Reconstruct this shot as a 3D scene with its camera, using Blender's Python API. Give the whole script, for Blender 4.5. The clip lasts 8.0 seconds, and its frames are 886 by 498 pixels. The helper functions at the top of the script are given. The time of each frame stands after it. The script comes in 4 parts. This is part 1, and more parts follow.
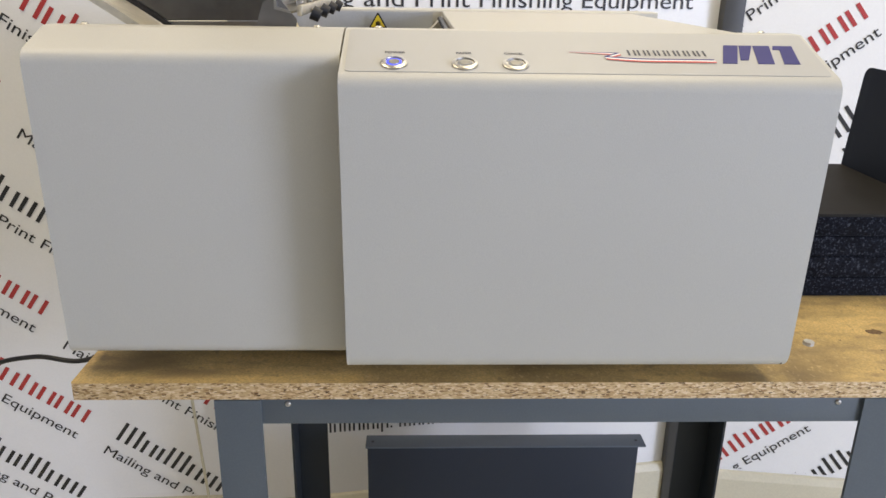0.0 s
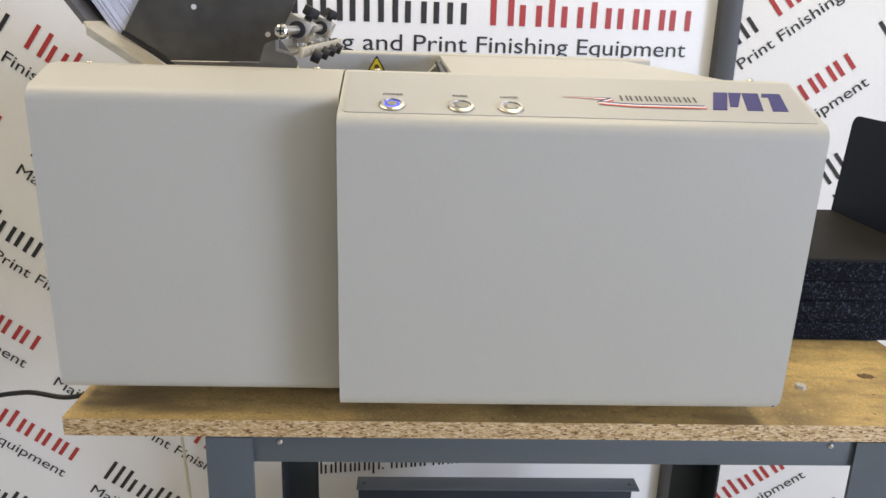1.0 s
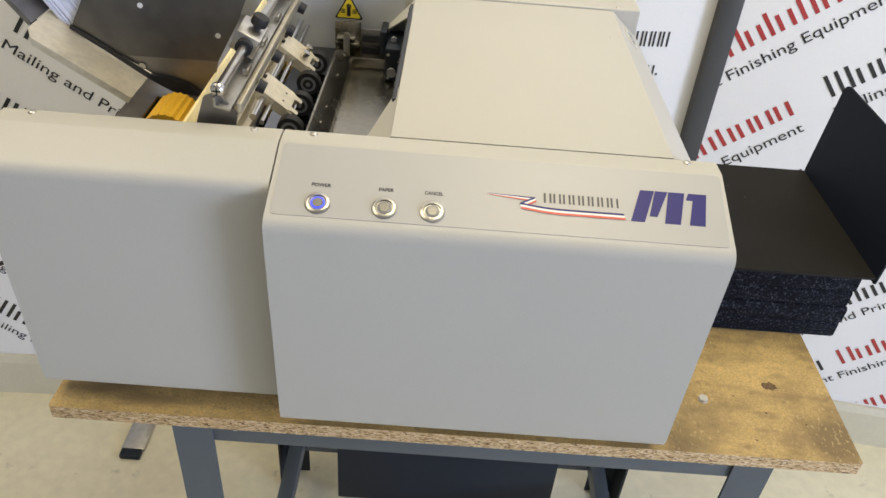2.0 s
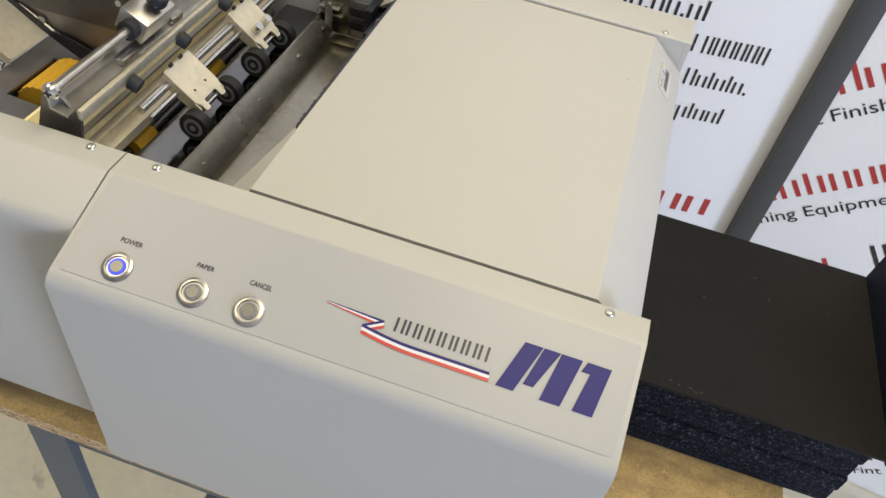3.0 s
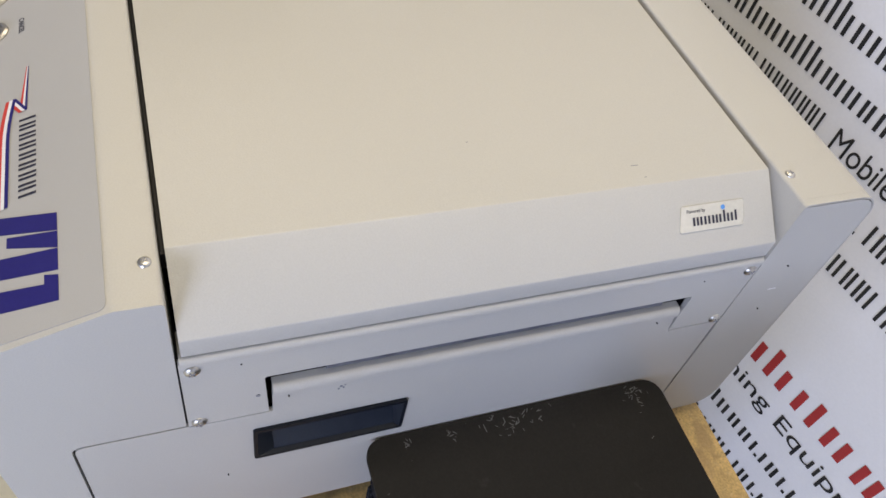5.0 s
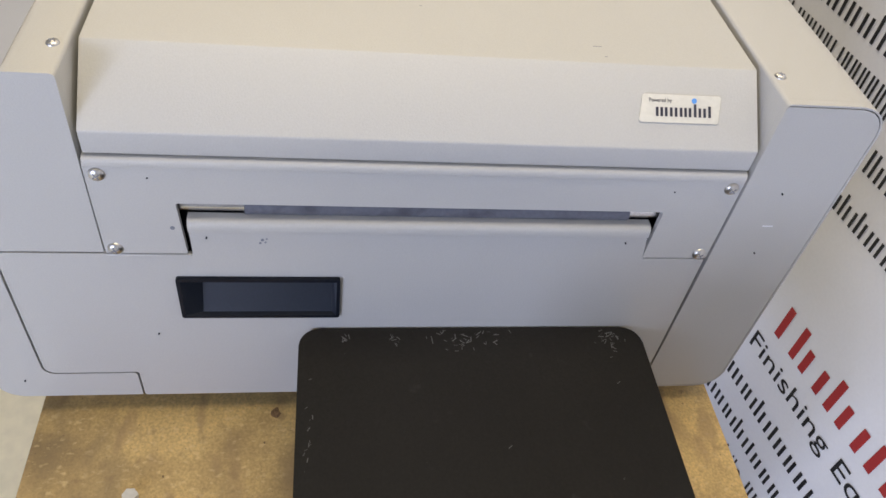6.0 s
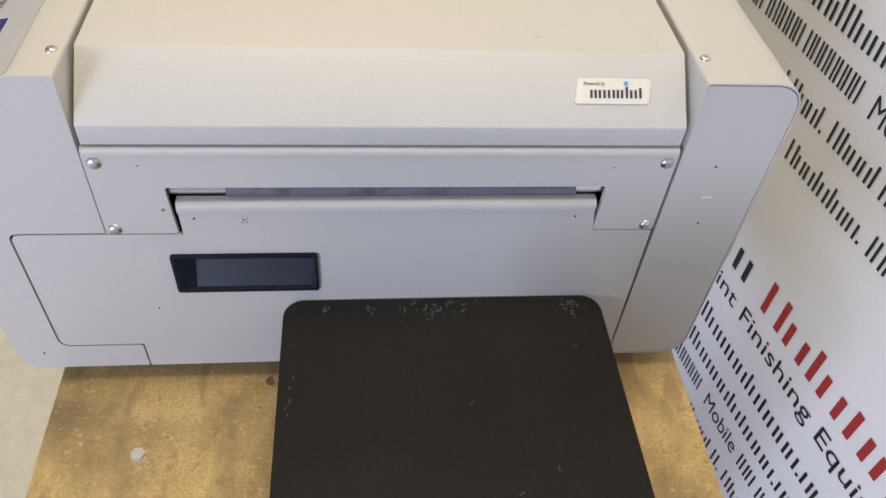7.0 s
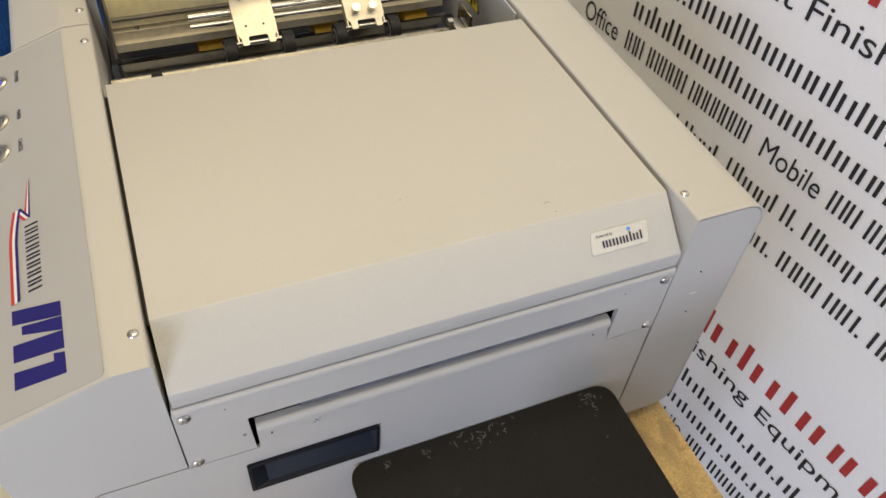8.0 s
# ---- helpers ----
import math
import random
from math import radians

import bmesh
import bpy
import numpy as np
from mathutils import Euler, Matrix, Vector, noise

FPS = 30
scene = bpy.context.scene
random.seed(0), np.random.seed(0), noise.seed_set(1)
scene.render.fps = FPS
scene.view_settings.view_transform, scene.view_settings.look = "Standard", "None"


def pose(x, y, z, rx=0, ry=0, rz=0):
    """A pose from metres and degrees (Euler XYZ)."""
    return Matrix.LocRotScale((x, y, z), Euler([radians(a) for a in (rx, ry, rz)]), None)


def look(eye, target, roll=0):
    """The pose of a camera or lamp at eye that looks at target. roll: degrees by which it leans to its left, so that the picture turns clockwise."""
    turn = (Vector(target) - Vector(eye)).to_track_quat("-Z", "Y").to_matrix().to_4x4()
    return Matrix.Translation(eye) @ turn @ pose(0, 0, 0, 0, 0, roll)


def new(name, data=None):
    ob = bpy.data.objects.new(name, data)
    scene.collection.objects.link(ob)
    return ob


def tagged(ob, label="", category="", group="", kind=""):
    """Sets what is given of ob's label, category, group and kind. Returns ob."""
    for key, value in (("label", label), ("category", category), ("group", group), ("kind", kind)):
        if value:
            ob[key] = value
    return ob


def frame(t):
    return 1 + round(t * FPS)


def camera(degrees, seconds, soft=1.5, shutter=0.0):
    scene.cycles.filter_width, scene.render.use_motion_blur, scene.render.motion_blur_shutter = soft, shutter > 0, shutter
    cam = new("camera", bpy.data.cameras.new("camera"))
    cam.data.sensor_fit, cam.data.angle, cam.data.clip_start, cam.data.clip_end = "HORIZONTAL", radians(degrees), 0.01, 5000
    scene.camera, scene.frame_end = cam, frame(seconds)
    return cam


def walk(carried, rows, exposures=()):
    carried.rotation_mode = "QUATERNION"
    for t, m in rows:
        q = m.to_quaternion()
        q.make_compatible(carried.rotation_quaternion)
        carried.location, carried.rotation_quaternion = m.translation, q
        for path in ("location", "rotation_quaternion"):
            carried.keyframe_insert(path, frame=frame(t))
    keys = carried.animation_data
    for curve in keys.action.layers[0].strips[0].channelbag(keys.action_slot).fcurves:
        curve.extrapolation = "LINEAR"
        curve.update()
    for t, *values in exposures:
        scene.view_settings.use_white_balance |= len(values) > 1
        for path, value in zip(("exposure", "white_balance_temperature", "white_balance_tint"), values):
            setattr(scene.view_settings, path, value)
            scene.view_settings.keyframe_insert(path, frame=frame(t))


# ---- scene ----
cam = camera(59.78, 8.0, soft=1.5)
PATH = [
    (0, (-0.3635, -0.6793, 1.1826), (-0.3286, 0.2625, 0.8482), 0.92),
    (0.3, (-0.339, -0.711, 1.189), (-0.272, 1.191, 0.575), 0.7),
    (0.5, (-0.3451, -0.7235, 1.1701), (-0.2982, 0.2381, 0.8996), 1.06),
    (0.8, (-0.345, -0.723, 1.177), (-0.279, 1.199, 0.625), 1.2),
    (1, (-0.3640, -0.6870, 1.1825), (-0.3226, 0.2712, 0.8994), 1.77),
    (1.2, (-0.352, -0.635, 1.278), (-0.283, 1.213, 0.516), 2.5),
    (1.5, (-0.3256, -0.6250, 1.4002), (-0.2878, 0.2549, 0.9267), 3.00),
    (1.7, (-0.2984, -0.6282, 1.4698), (-0.2683, 0.2207, 0.9420), 3.66),
    (2.8, (-0.1714, -0.3416, 1.5343), (-0.2358, 0.3738, 0.8386), 10.21),
    (3, (-0.0950, -0.3154, 1.5540), (-0.2110, 0.3796, 0.8444), 10.94),
    (3.2, (-0.032, -0.293, 1.572), (-0.348, 1.061, 0.134), 12.4),
    (3.5, (0.0172, -0.2255, 1.5538), (-0.2102, 0.4201, 0.8248), 14.47),
    (3.7, (0.025, -0.159, 1.537), (-0.518, 1.072, 0.057), 15.8),
    (4, (0.0568, -0.0759, 1.5075), (-0.2980, 0.4783, 0.7545), 16.26),
    (4.2, (0.0963, -0.0184, 1.4946), (-0.3103, 0.4876, 0.7340), 16.35),
    (5.3, (0.3013, 0.1325, 1.4800), (-0.3152, 0.3948, 0.7376), 13.15),
    (5.5, (0.3222, 0.1633, 1.4535), (-0.3210, 0.3933, 0.7232), 12.32),
    (5.8, (0.348, 0.238, 1.413), (-0.977, 0.532, -0.056), 9.4),
    (6, (0.3743, 0.2387, 1.3918), (-0.3087, 0.3900, 0.6772), 9.57),
    (6.5, (0.4140, 0.2683, 1.3971), (-0.2767, 0.3775, 0.6822), 7.30),
    (7, (0.4310, 0.2843, 1.4265), (-0.2532, 0.3916, 0.7051), 5.76),
    (7.3, (0.422, 0.297, 1.481), (-0.901, 0.536, 0.0), 5.1),
    (7.5, (0.4164, 0.2832, 1.4967), (-0.2533, 0.4404, 0.7709), 4.86),
    (7.8, (0.368, 0.237, 1.543), (-0.908, 0.646, 0.059), 3.7),
    (8, (0.3250, 0.1360, 1.5675), (-0.2864, 0.4356, 0.8351), 5.69),
]
EXPOSURES = ((0, 0.06, 6650, 10), (1, 0.02, 6680, 9), (1.7, -0.02, 6650, 8), (3.0, -0.16, 6350, 9), (4.0, -0.30, 6450, 11),
             (5.3, -0.30, 6200, 14), (6.5, -0.14, 6400, 14), (7.3, -0.10, 6500, 12), (8, -0.32, 6850, 11))
walk(cam, [(t, look(eye, target, roll)) for t, eye, target, roll in PATH], EXPOSURES)

# ---- light ----
FLOOR_Z = -0.06
world = bpy.data.worlds.new("room_world")
scene.world = world
world.use_nodes = True
world.node_tree.nodes["Background"].inputs[0].default_value = (0.62, 0.72, 0.9, 1)
world.node_tree.nodes["Background"].inputs[1].default_value = 0.1


def area_lamp(name, eye, target, sx, sy, watts, colour):
    data = bpy.data.lights.new(name, "AREA")
    data.shape, data.size, data.size_y = "RECTANGLE", sx, sy
    data.energy, data.color = watts, colour
    ob = new(name, data)
    ob.matrix_world = look(eye, target)
    return ob


# area lamp added for unseen daylight, set by the cool light from the right
area_lamp("unseen_window_light", (4.215, -2.9, 1.7), (0, -2.9, 1.7), 1.9, 1.4, 252, (0.635, 0.722, 1.0))
area_lamp("ceiling_lamp_back", (0.05, 0.28, 2.45), (0.05, 0.28, 0), 0.6, 1.0, 14.5, (1.0, 0.87, 0.60))
# unseen fill lamp, added to warm the left wall and the floor
area_lamp("ceiling_fill_left", (-1.25, 0.05, 2.45), (-1.25, 0.05, 0), 0.6, 1.0, 11.5, (1.0, 0.84, 0.58))


# ---- materials ----
def material(name, base, rough=0.5, metal=0.0, grain=200.0, vary=0.06, patch=6.0, patch_vary=0.05, bump=0.1, shine=0.5):
    """A surface with fine grain and broad variation, in world-size noise."""
    m = bpy.data.materials.new(name)
    m.use_nodes = True
    nt = m.node_tree
    b = nt.nodes["Principled BSDF"]
    b.inputs["Roughness"].default_value, b.inputs["Metallic"].default_value = rough, metal
    b.inputs["Specular IOR Level"].default_value = shine
    tc = nt.nodes.new("ShaderNodeTexCoord")
    n1, n2 = nt.nodes.new("ShaderNodeTexNoise"), nt.nodes.new("ShaderNodeTexNoise")
    n1.inputs["Scale"].default_value, n2.inputs["Scale"].default_value = grain, patch
    n1.inputs["Detail"].default_value, n2.inputs["Detail"].default_value = 3, 5
    for n in (n1, n2):
        nt.links.new(tc.outputs["Object"], n.inputs["Vector"])
    r1, r2 = nt.nodes.new("ShaderNodeMapRange"), nt.nodes.new("ShaderNodeMapRange")
    for r, n, v in ((r1, n1, vary), (r2, n2, patch_vary)):
        r.inputs[1].default_value, r.inputs[2].default_value = 0.3, 0.7
        r.inputs[3].default_value, r.inputs[4].default_value = 1 - v, 1 + v
        nt.links.new(n.outputs["Fac"], r.inputs[0])
    mul = nt.nodes.new("ShaderNodeMath")
    mul.operation = "MULTIPLY"
    nt.links.new(r1.outputs[0], mul.inputs[0])
    nt.links.new(r2.outputs[0], mul.inputs[1])
    mix = nt.nodes.new("ShaderNodeVectorMath")
    mix.operation = "SCALE"
    mix.inputs[0].default_value = base[:3]
    nt.links.new(mul.outputs[0], mix.inputs["Scale"])
    nt.links.new(mix.outputs[0], b.inputs["Base Color"])
    rr = nt.nodes.new("ShaderNodeMapRange")
    rr.inputs[3].default_value, rr.inputs[4].default_value = max(rough - 0.07, 0.02), min(rough + 0.07, 1)
    nt.links.new(n2.outputs["Fac"], rr.inputs[0])
    nt.links.new(rr.outputs[0], b.inputs["Roughness"])
    if bump:
        bp = nt.nodes.new("ShaderNodeBump")
        bp.inputs["Strength"].default_value, bp.inputs["Distance"].default_value = bump, 0.0006
        nt.links.new(n1.outputs["Fac"], bp.inputs["Height"])
        nt.links.new(bp.outputs[0], b.inputs["Normal"])
    return m


def stained(m, colour, scale, low, high, amount=0.8, stretch=(1, 1, 1)):
    """Lays stains or scuffs of their own shape over a material's colour."""
    nt = m.node_tree
    b = nt.nodes["Principled BSDF"]
    src = b.inputs["Base Color"].links[0].from_socket
    tc, mp, n = nt.nodes.new("ShaderNodeTexCoord"), nt.nodes.new("ShaderNodeMapping"), nt.nodes.new("ShaderNodeTexNoise")
    mp.inputs["Scale"].default_value = stretch
    n.inputs["Scale"].default_value, n.inputs["Detail"].default_value = scale, 6
    nt.links.new(tc.outputs["Object"], mp.inputs["Vector"])
    nt.links.new(mp.outputs[0], n.inputs["Vector"])
    r = nt.nodes.new("ShaderNodeMapRange")
    r.inputs[1].default_value, r.inputs[2].default_value, r.inputs[4].default_value = low, high, amount
    nt.links.new(n.outputs["Fac"], r.inputs[0])
    mx = nt.nodes.new("ShaderNodeMix")
    mx.data_type = "RGBA"
    mx.inputs[7].default_value = (*colour, 1)
    nt.links.new(r.outputs[0], mx.inputs[0])
    nt.links.new(src, mx.inputs[6])
    nt.links.new(mx.outputs[2], b.inputs["Base Color"])
    return m


def chip_edge(name):
    """The sawn edge of chipboard: short pale and dark flakes lying along the board."""
    m = material(name, (0.5, 0.34, 0.17), 0.85, grain=300, vary=0.25, bump=0.5)
    nt = m.node_tree
    b = nt.nodes["Principled BSDF"]
    tc, mp, v = nt.nodes.new("ShaderNodeTexCoord"), nt.nodes.new("ShaderNodeMapping"), nt.nodes.new("ShaderNodeTexVoronoi")
    mp.inputs["Scale"].default_value = (0.35, 1, 1)
    v.inputs["Scale"].default_value = 780
    nt.links.new(tc.outputs["Object"], mp.inputs["Vector"])
    nt.links.new(mp.outputs[0], v.inputs["Vector"])
    ramp = nt.nodes.new("ShaderNodeValToRGB")
    e = ramp.color_ramp.elements
    e[0].position, e[0].color = 0.0, (0.10, 0.05, 0.02, 1)
    e[1].position, e[1].color = 1.0, (0.78, 0.62, 0.4, 1)
    for p, c in ((0.14, (0.38, 0.23, 0.1, 1)), (0.4, (0.54, 0.37, 0.18, 1)), (0.7, (0.64, 0.46, 0.25, 1))):
        el = e.new(p)
        el.color = c
    sep = nt.nodes.new("ShaderNodeSeparateColor")
    nt.links.new(v.outputs["Color"], sep.inputs[0])
    nt.links.new(sep.outputs[0], ramp.inputs[0])
    nt.links.new(ramp.outputs[0], b.inputs["Base Color"])
    bp = nt.nodes.new("ShaderNodeBump")
    bp.inputs["Strength"].default_value, bp.inputs["Distance"].default_value = 0.6, 0.0012
    nt.links.new(sep.outputs[1], bp.inputs["Height"])
    nt.links.new(bp.outputs[0], b.inputs["Normal"])
    return m


PAINT = material("powder_coat_cream", (0.492, 0.481, 0.442), 0.42, grain=900, vary=0.03, patch=3, patch_vary=0.02, bump=0.25)
OVERLAY = material("grey_overlay_film", (0.415, 0.412, 0.402), 0.38, grain=1500, vary=0.02, patch_vary=0.02, bump=0.05)
INNER = material("inner_grey_paint", (0.42, 0.44, 0.47), 0.5, grain=500, vary=0.04, bump=0.1)
# near black that stands in for shade inside the printer and its gaps
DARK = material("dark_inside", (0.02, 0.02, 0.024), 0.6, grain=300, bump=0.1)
STEEL = material("galvanised_steel", (0.56, 0.54, 0.5), 0.32, 1.0, grain=60, vary=0.12, patch=14, patch_vary=0.12, bump=0.06)
SHEET = stained(material("dull_sheet_steel", (0.28, 0.27, 0.265), 0.42, 1.0, grain=50, vary=0.08, patch=10, patch_vary=0.12, bump=0.06), (0.34, 0.33, 0.32), 30, 0.5, 0.7, 0.5)
ZINC = material("dull_zinc", (0.62, 0.60, 0.55), 0.5, 0.4, grain=200, vary=0.08, bump=0.1)
POLISHED = material("polished_guide_steel", (0.20, 0.205, 0.22), 0.10, 1.0, grain=140, vary=0.05, patch=14, patch_vary=0.06, bump=0.02)
TROUGH = material("brushed_trough_steel", (0.36, 0.335, 0.28), 0.26, 1.0, grain=140, vary=0.10, patch=14, patch_vary=0.06, bump=0.04)
CHROME = material("bright_steel", (0.62, 0.605, 0.58), 0.22, 1.0, grain=400, vary=0.05, bump=0.04)
BUTTON = material("dull_button_steel", (0.24, 0.235, 0.22), 0.4, 1.0, grain=500, vary=0.05, bump=0.05)
BRACKET = material("satin_bracket_plate", (0.74, 0.68, 0.54), 0.45, 0.55, grain=120, vary=0.06, patch=30, patch_vary=0.06, bump=0.05)
BRASSY = material("yellow_passivated_steel", (0.92, 0.79, 0.44), 0.38, 0.0, grain=90, vary=0.1, patch=18, patch_vary=0.12, bump=0.08)
RUBBER = material("black_rubber", (0.013, 0.013, 0.015), 0.62, grain=700, vary=0.2, bump=0.2)
HUB = material("grey_hub", (0.21, 0.22, 0.245), 0.4, grain=300, bump=0.05)
ROLLER = stained(material("grey_roller_rubber", (0.13, 0.135, 0.155), 0.5, grain=300, vary=0.1, bump=0.05), (0.045, 0.045, 0.055), 40, 0.5, 0.65, 0.8)
BLACK = material("black_plastic", (0.015, 0.016, 0.02), 0.4, grain=600, vary=0.1, bump=0.1)
NAVY = material("dark_blue_plastic", (0.010, 0.014, 0.022), 0.4, grain=600, vary=0.1, bump=0.1, shine=0.3)
GRIP = material("matt_black_plastic", (0.007, 0.009, 0.014), 0.5, grain=600, vary=0.1, bump=0.1, shine=0.18)
WELL = material("satin_dark_plastic", (0.017, 0.022, 0.032), 0.38, grain=700, vary=0.1, bump=0.1)
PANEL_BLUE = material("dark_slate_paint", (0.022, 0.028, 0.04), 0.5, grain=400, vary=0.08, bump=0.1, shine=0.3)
# darker copy of the frame paint, for the shade on the rear legs
SHADED_LEG = material("shaded_frame_paint", (0.02, 0.025, 0.03), 0.5, grain=500, vary=0.06, bump=0.1, shine=0.3)
GUIDE = stained(material("dark_sheet_steel", (0.15, 0.148, 0.148), 0.45, 1.0, grain=50, vary=0.1, patch=9, patch_vary=0.2, bump=0.06), (0.2, 0.195, 0.19), 24, 0.5, 0.7, 0.5)
YELLOW = material("yellow_roller_rubber", (0.72, 0.42, 0.03), 0.5, grain=300, vary=0.08, bump=0.2)
PLATE = stained(material("black_coated_plate", (0.0150, 0.0137, 0.0120), 0.62, grain=500, vary=0.15, patch=9, patch_vary=0.15, bump=0.2, shine=0.15), (0.05, 0.05, 0.048), 60, 0.68, 0.8, 0.4)
STOP = material("blue_black_coated_plate", (0.007, 0.010, 0.017), 0.6, grain=500, vary=0.15, patch=9, patch_vary=0.15, bump=0.2, shine=0.15)
SCUFF = material("pale_scratch", (0.12, 0.12, 0.115), 0.7, grain=900, vary=0.4, bump=0)
FOAM = stained(material("charcoal_foam", (0.010, 0.0115, 0.017), 0.95, grain=330, vary=0.75, patch=60, patch_vary=0.3, bump=1.0, shine=0.15), (0.10, 0.11, 0.13), 330, 0.57, 0.68, 0.6)
stained(FOAM, (0.004, 0.004, 0.006), 90, 0.5, 0.66, 0.7, (0.5, 0.5, 1.6))
BOARD = stained(material("chipboard_face", (0.60, 0.415, 0.160), 0.6, grain=420, vary=0.2, patch=9, patch_vary=0.16, bump=0.3), (0.20, 0.135, 0.06), 11, 0.48, 0.72, 0.85)
stained(BOARD, (0.72, 0.53, 0.26), 240, 0.58, 0.68, 0.55, (1, 0.6, 1))
stained(BOARD, (0.24, 0.17, 0.08), 17, 0.52, 0.70, 0.75, (0.35, 1, 1))
stained(BOARD, (0.14, 0.085, 0.04), 330, 0.67, 0.73, 0.8)
stained(BOARD, (0.10, 0.07, 0.035), 6, 0.64, 0.78, 0.6)
stained(BOARD, (0.33, 0.22, 0.10), 46, 0.54, 0.66, 0.6, (0.35, 1, 1))
stained(BOARD, (0.26, 0.17, 0.075), 70, 0.60, 0.70, 0.5)
EDGE = chip_edge("chipboard_edge")
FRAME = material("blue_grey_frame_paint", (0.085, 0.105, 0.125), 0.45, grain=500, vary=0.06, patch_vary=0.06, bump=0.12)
POST = material("dark_grey_post", (0.055, 0.056, 0.058), 0.5, grain=400, vary=0.08, bump=0.1)
WALL = material("white_laminate", (0.84, 0.84, 0.845), 0.45, grain=250, vary=0.015, patch=1.5, patch_vary=0.02, bump=0.03)
GATE_BAR = material("worn_gate_steel", (0.58, 0.53, 0.41), 0.4, 0.75, grain=200, vary=0.08, patch=30, patch_vary=0.06, bump=0.05)
INK = material("black_print", (0.02, 0.02, 0.022), 0.5, grain=400, vary=0.1, bump=0)
INK_RED = material("red_print", (0.42, 0.035, 0.035), 0.5, grain=400, vary=0.06, bump=0)
SKIRT = material("cream_skirting", (0.62, 0.58, 0.45), 0.4, grain=200, vary=0.04, bump=0.06)
VINYL = stained(material("cream_vinyl_floor", (0.82, 0.75, 0.53), 0.45, grain=40, vary=0.05, patch=2.5, patch_vary=0.06, bump=0.05), (0.2, 0.18, 0.13), 22, 0.66, 0.78, 0.5)
PLASTER = material("plain_plaster", (0.46, 0.455, 0.44), 0.8, grain=90, vary=0.03, bump=0.1)
PAPER = material("white_paper", (0.76, 0.79, 0.92), 0.75, grain=300, vary=0.03, bump=0.05)
BLUE_INK = material("violet_blue_print", (0.020, 0.017, 0.15), 0.45, grain=500, vary=0.04, bump=0, shine=0.3)
RED_INK = material("bright_red_print", (0.55, 0.05, 0.035), 0.35, grain=500, vary=0.04, bump=0)
WHITE_INK = material("white_print", (0.75, 0.75, 0.76), 0.35, grain=500, vary=0.02, bump=0)
TEXT_INK = material("dark_text_print", (0.03, 0.03, 0.05), 0.4, grain=500, vary=0.05, bump=0)
SIGN = material("warning_yellow", (0.72, 0.56, 0.03), 0.4, grain=300, vary=0.04, bump=0)
LABEL = material("brushed_label", (0.72, 0.70, 0.62), 0.35, 0.4, grain=300, vary=0.04, bump=0.03)
CABLE = material("black_cable", (0.012, 0.012, 0.013), 0.45, grain=300, bump=0.1)
GLOW = bpy.data.materials.new("blue_light_ring")
GLOW.use_nodes = True
GLOW.node_tree.nodes["Principled BSDF"].inputs["Base Color"].default_value = (0.02, 0.03, 0.3, 1)
GLOW.node_tree.nodes["Principled BSDF"].inputs["Emission Color"].default_value = (0.06, 0.09, 1.0, 1)
GLOW.node_tree.nodes["Principled BSDF"].inputs["Emission Strength"].default_value = 1.5


# ---- mesh helpers ----
def empty(name, at=(0, 0, 0)):
    ob = new(name)
    ob.empty_display_size = 0.05
    ob.location = at
    return ob


def mesh_from(name, bm, *mats):
    bmesh.ops.recalc_face_normals(bm, faces=bm.faces)
    me = bpy.data.meshes.new(name)
    bm.to_mesh(me)
    bm.free()
    for m in mats:
        me.materials.append(m)
    for p in me.polygons:
        p.use_smooth = True
    me.set_sharp_from_angle(angle=radians(32))
    return me


def part(name, bm, mat, parent=None, label=""):
    mats = mat if isinstance(mat, tuple) else (mat,)
    ob = new(name, mesh_from(name, bm, *mats))
    if parent is not None:
        ob.parent = parent
        if parent.location.length or parent.rotation_euler.to_quaternion().angle:
            ob.matrix_parent_inverse = parent.matrix_basis.inverted()
    if label:
        tagged(ob, label)
    return ob


def box(bm, lo, hi, bevel=0.0, seg=2, m=None):
    r = bmesh.ops.create_cube(bm, size=1)
    vs = r["verts"]
    for v in vs:
        v.co = Vector([lo[i] + (v.co[i] + 0.5) * (hi[i] - lo[i]) for i in range(3)])
    if bevel:
        es = list({e for v in vs for e in v.link_edges})
        out = bmesh.ops.bevel(bm, geom=es, offset=bevel, segments=seg, profile=0.5, affect="EDGES")
        vs = list({v for f in out["faces"] for v in f.verts} | {v for v in vs if v.is_valid})
    if m is not None:
        bmesh.ops.transform(bm, matrix=m, verts=vs)
    return bm


def cyl(bm, a, b, r, seg=20, r2=None, cap=True):
    a, b = Vector(a), Vector(b)
    d = b - a
    m = Matrix.Translation((a + b) / 2) @ d.to_track_quat("Z", "Y").to_matrix().to_4x4()
    bmesh.ops.create_cone(bm, cap_ends=cap, segments=seg, radius1=r, radius2=r if r2 is None else r2, depth=d.length, matrix=m)
    return bm


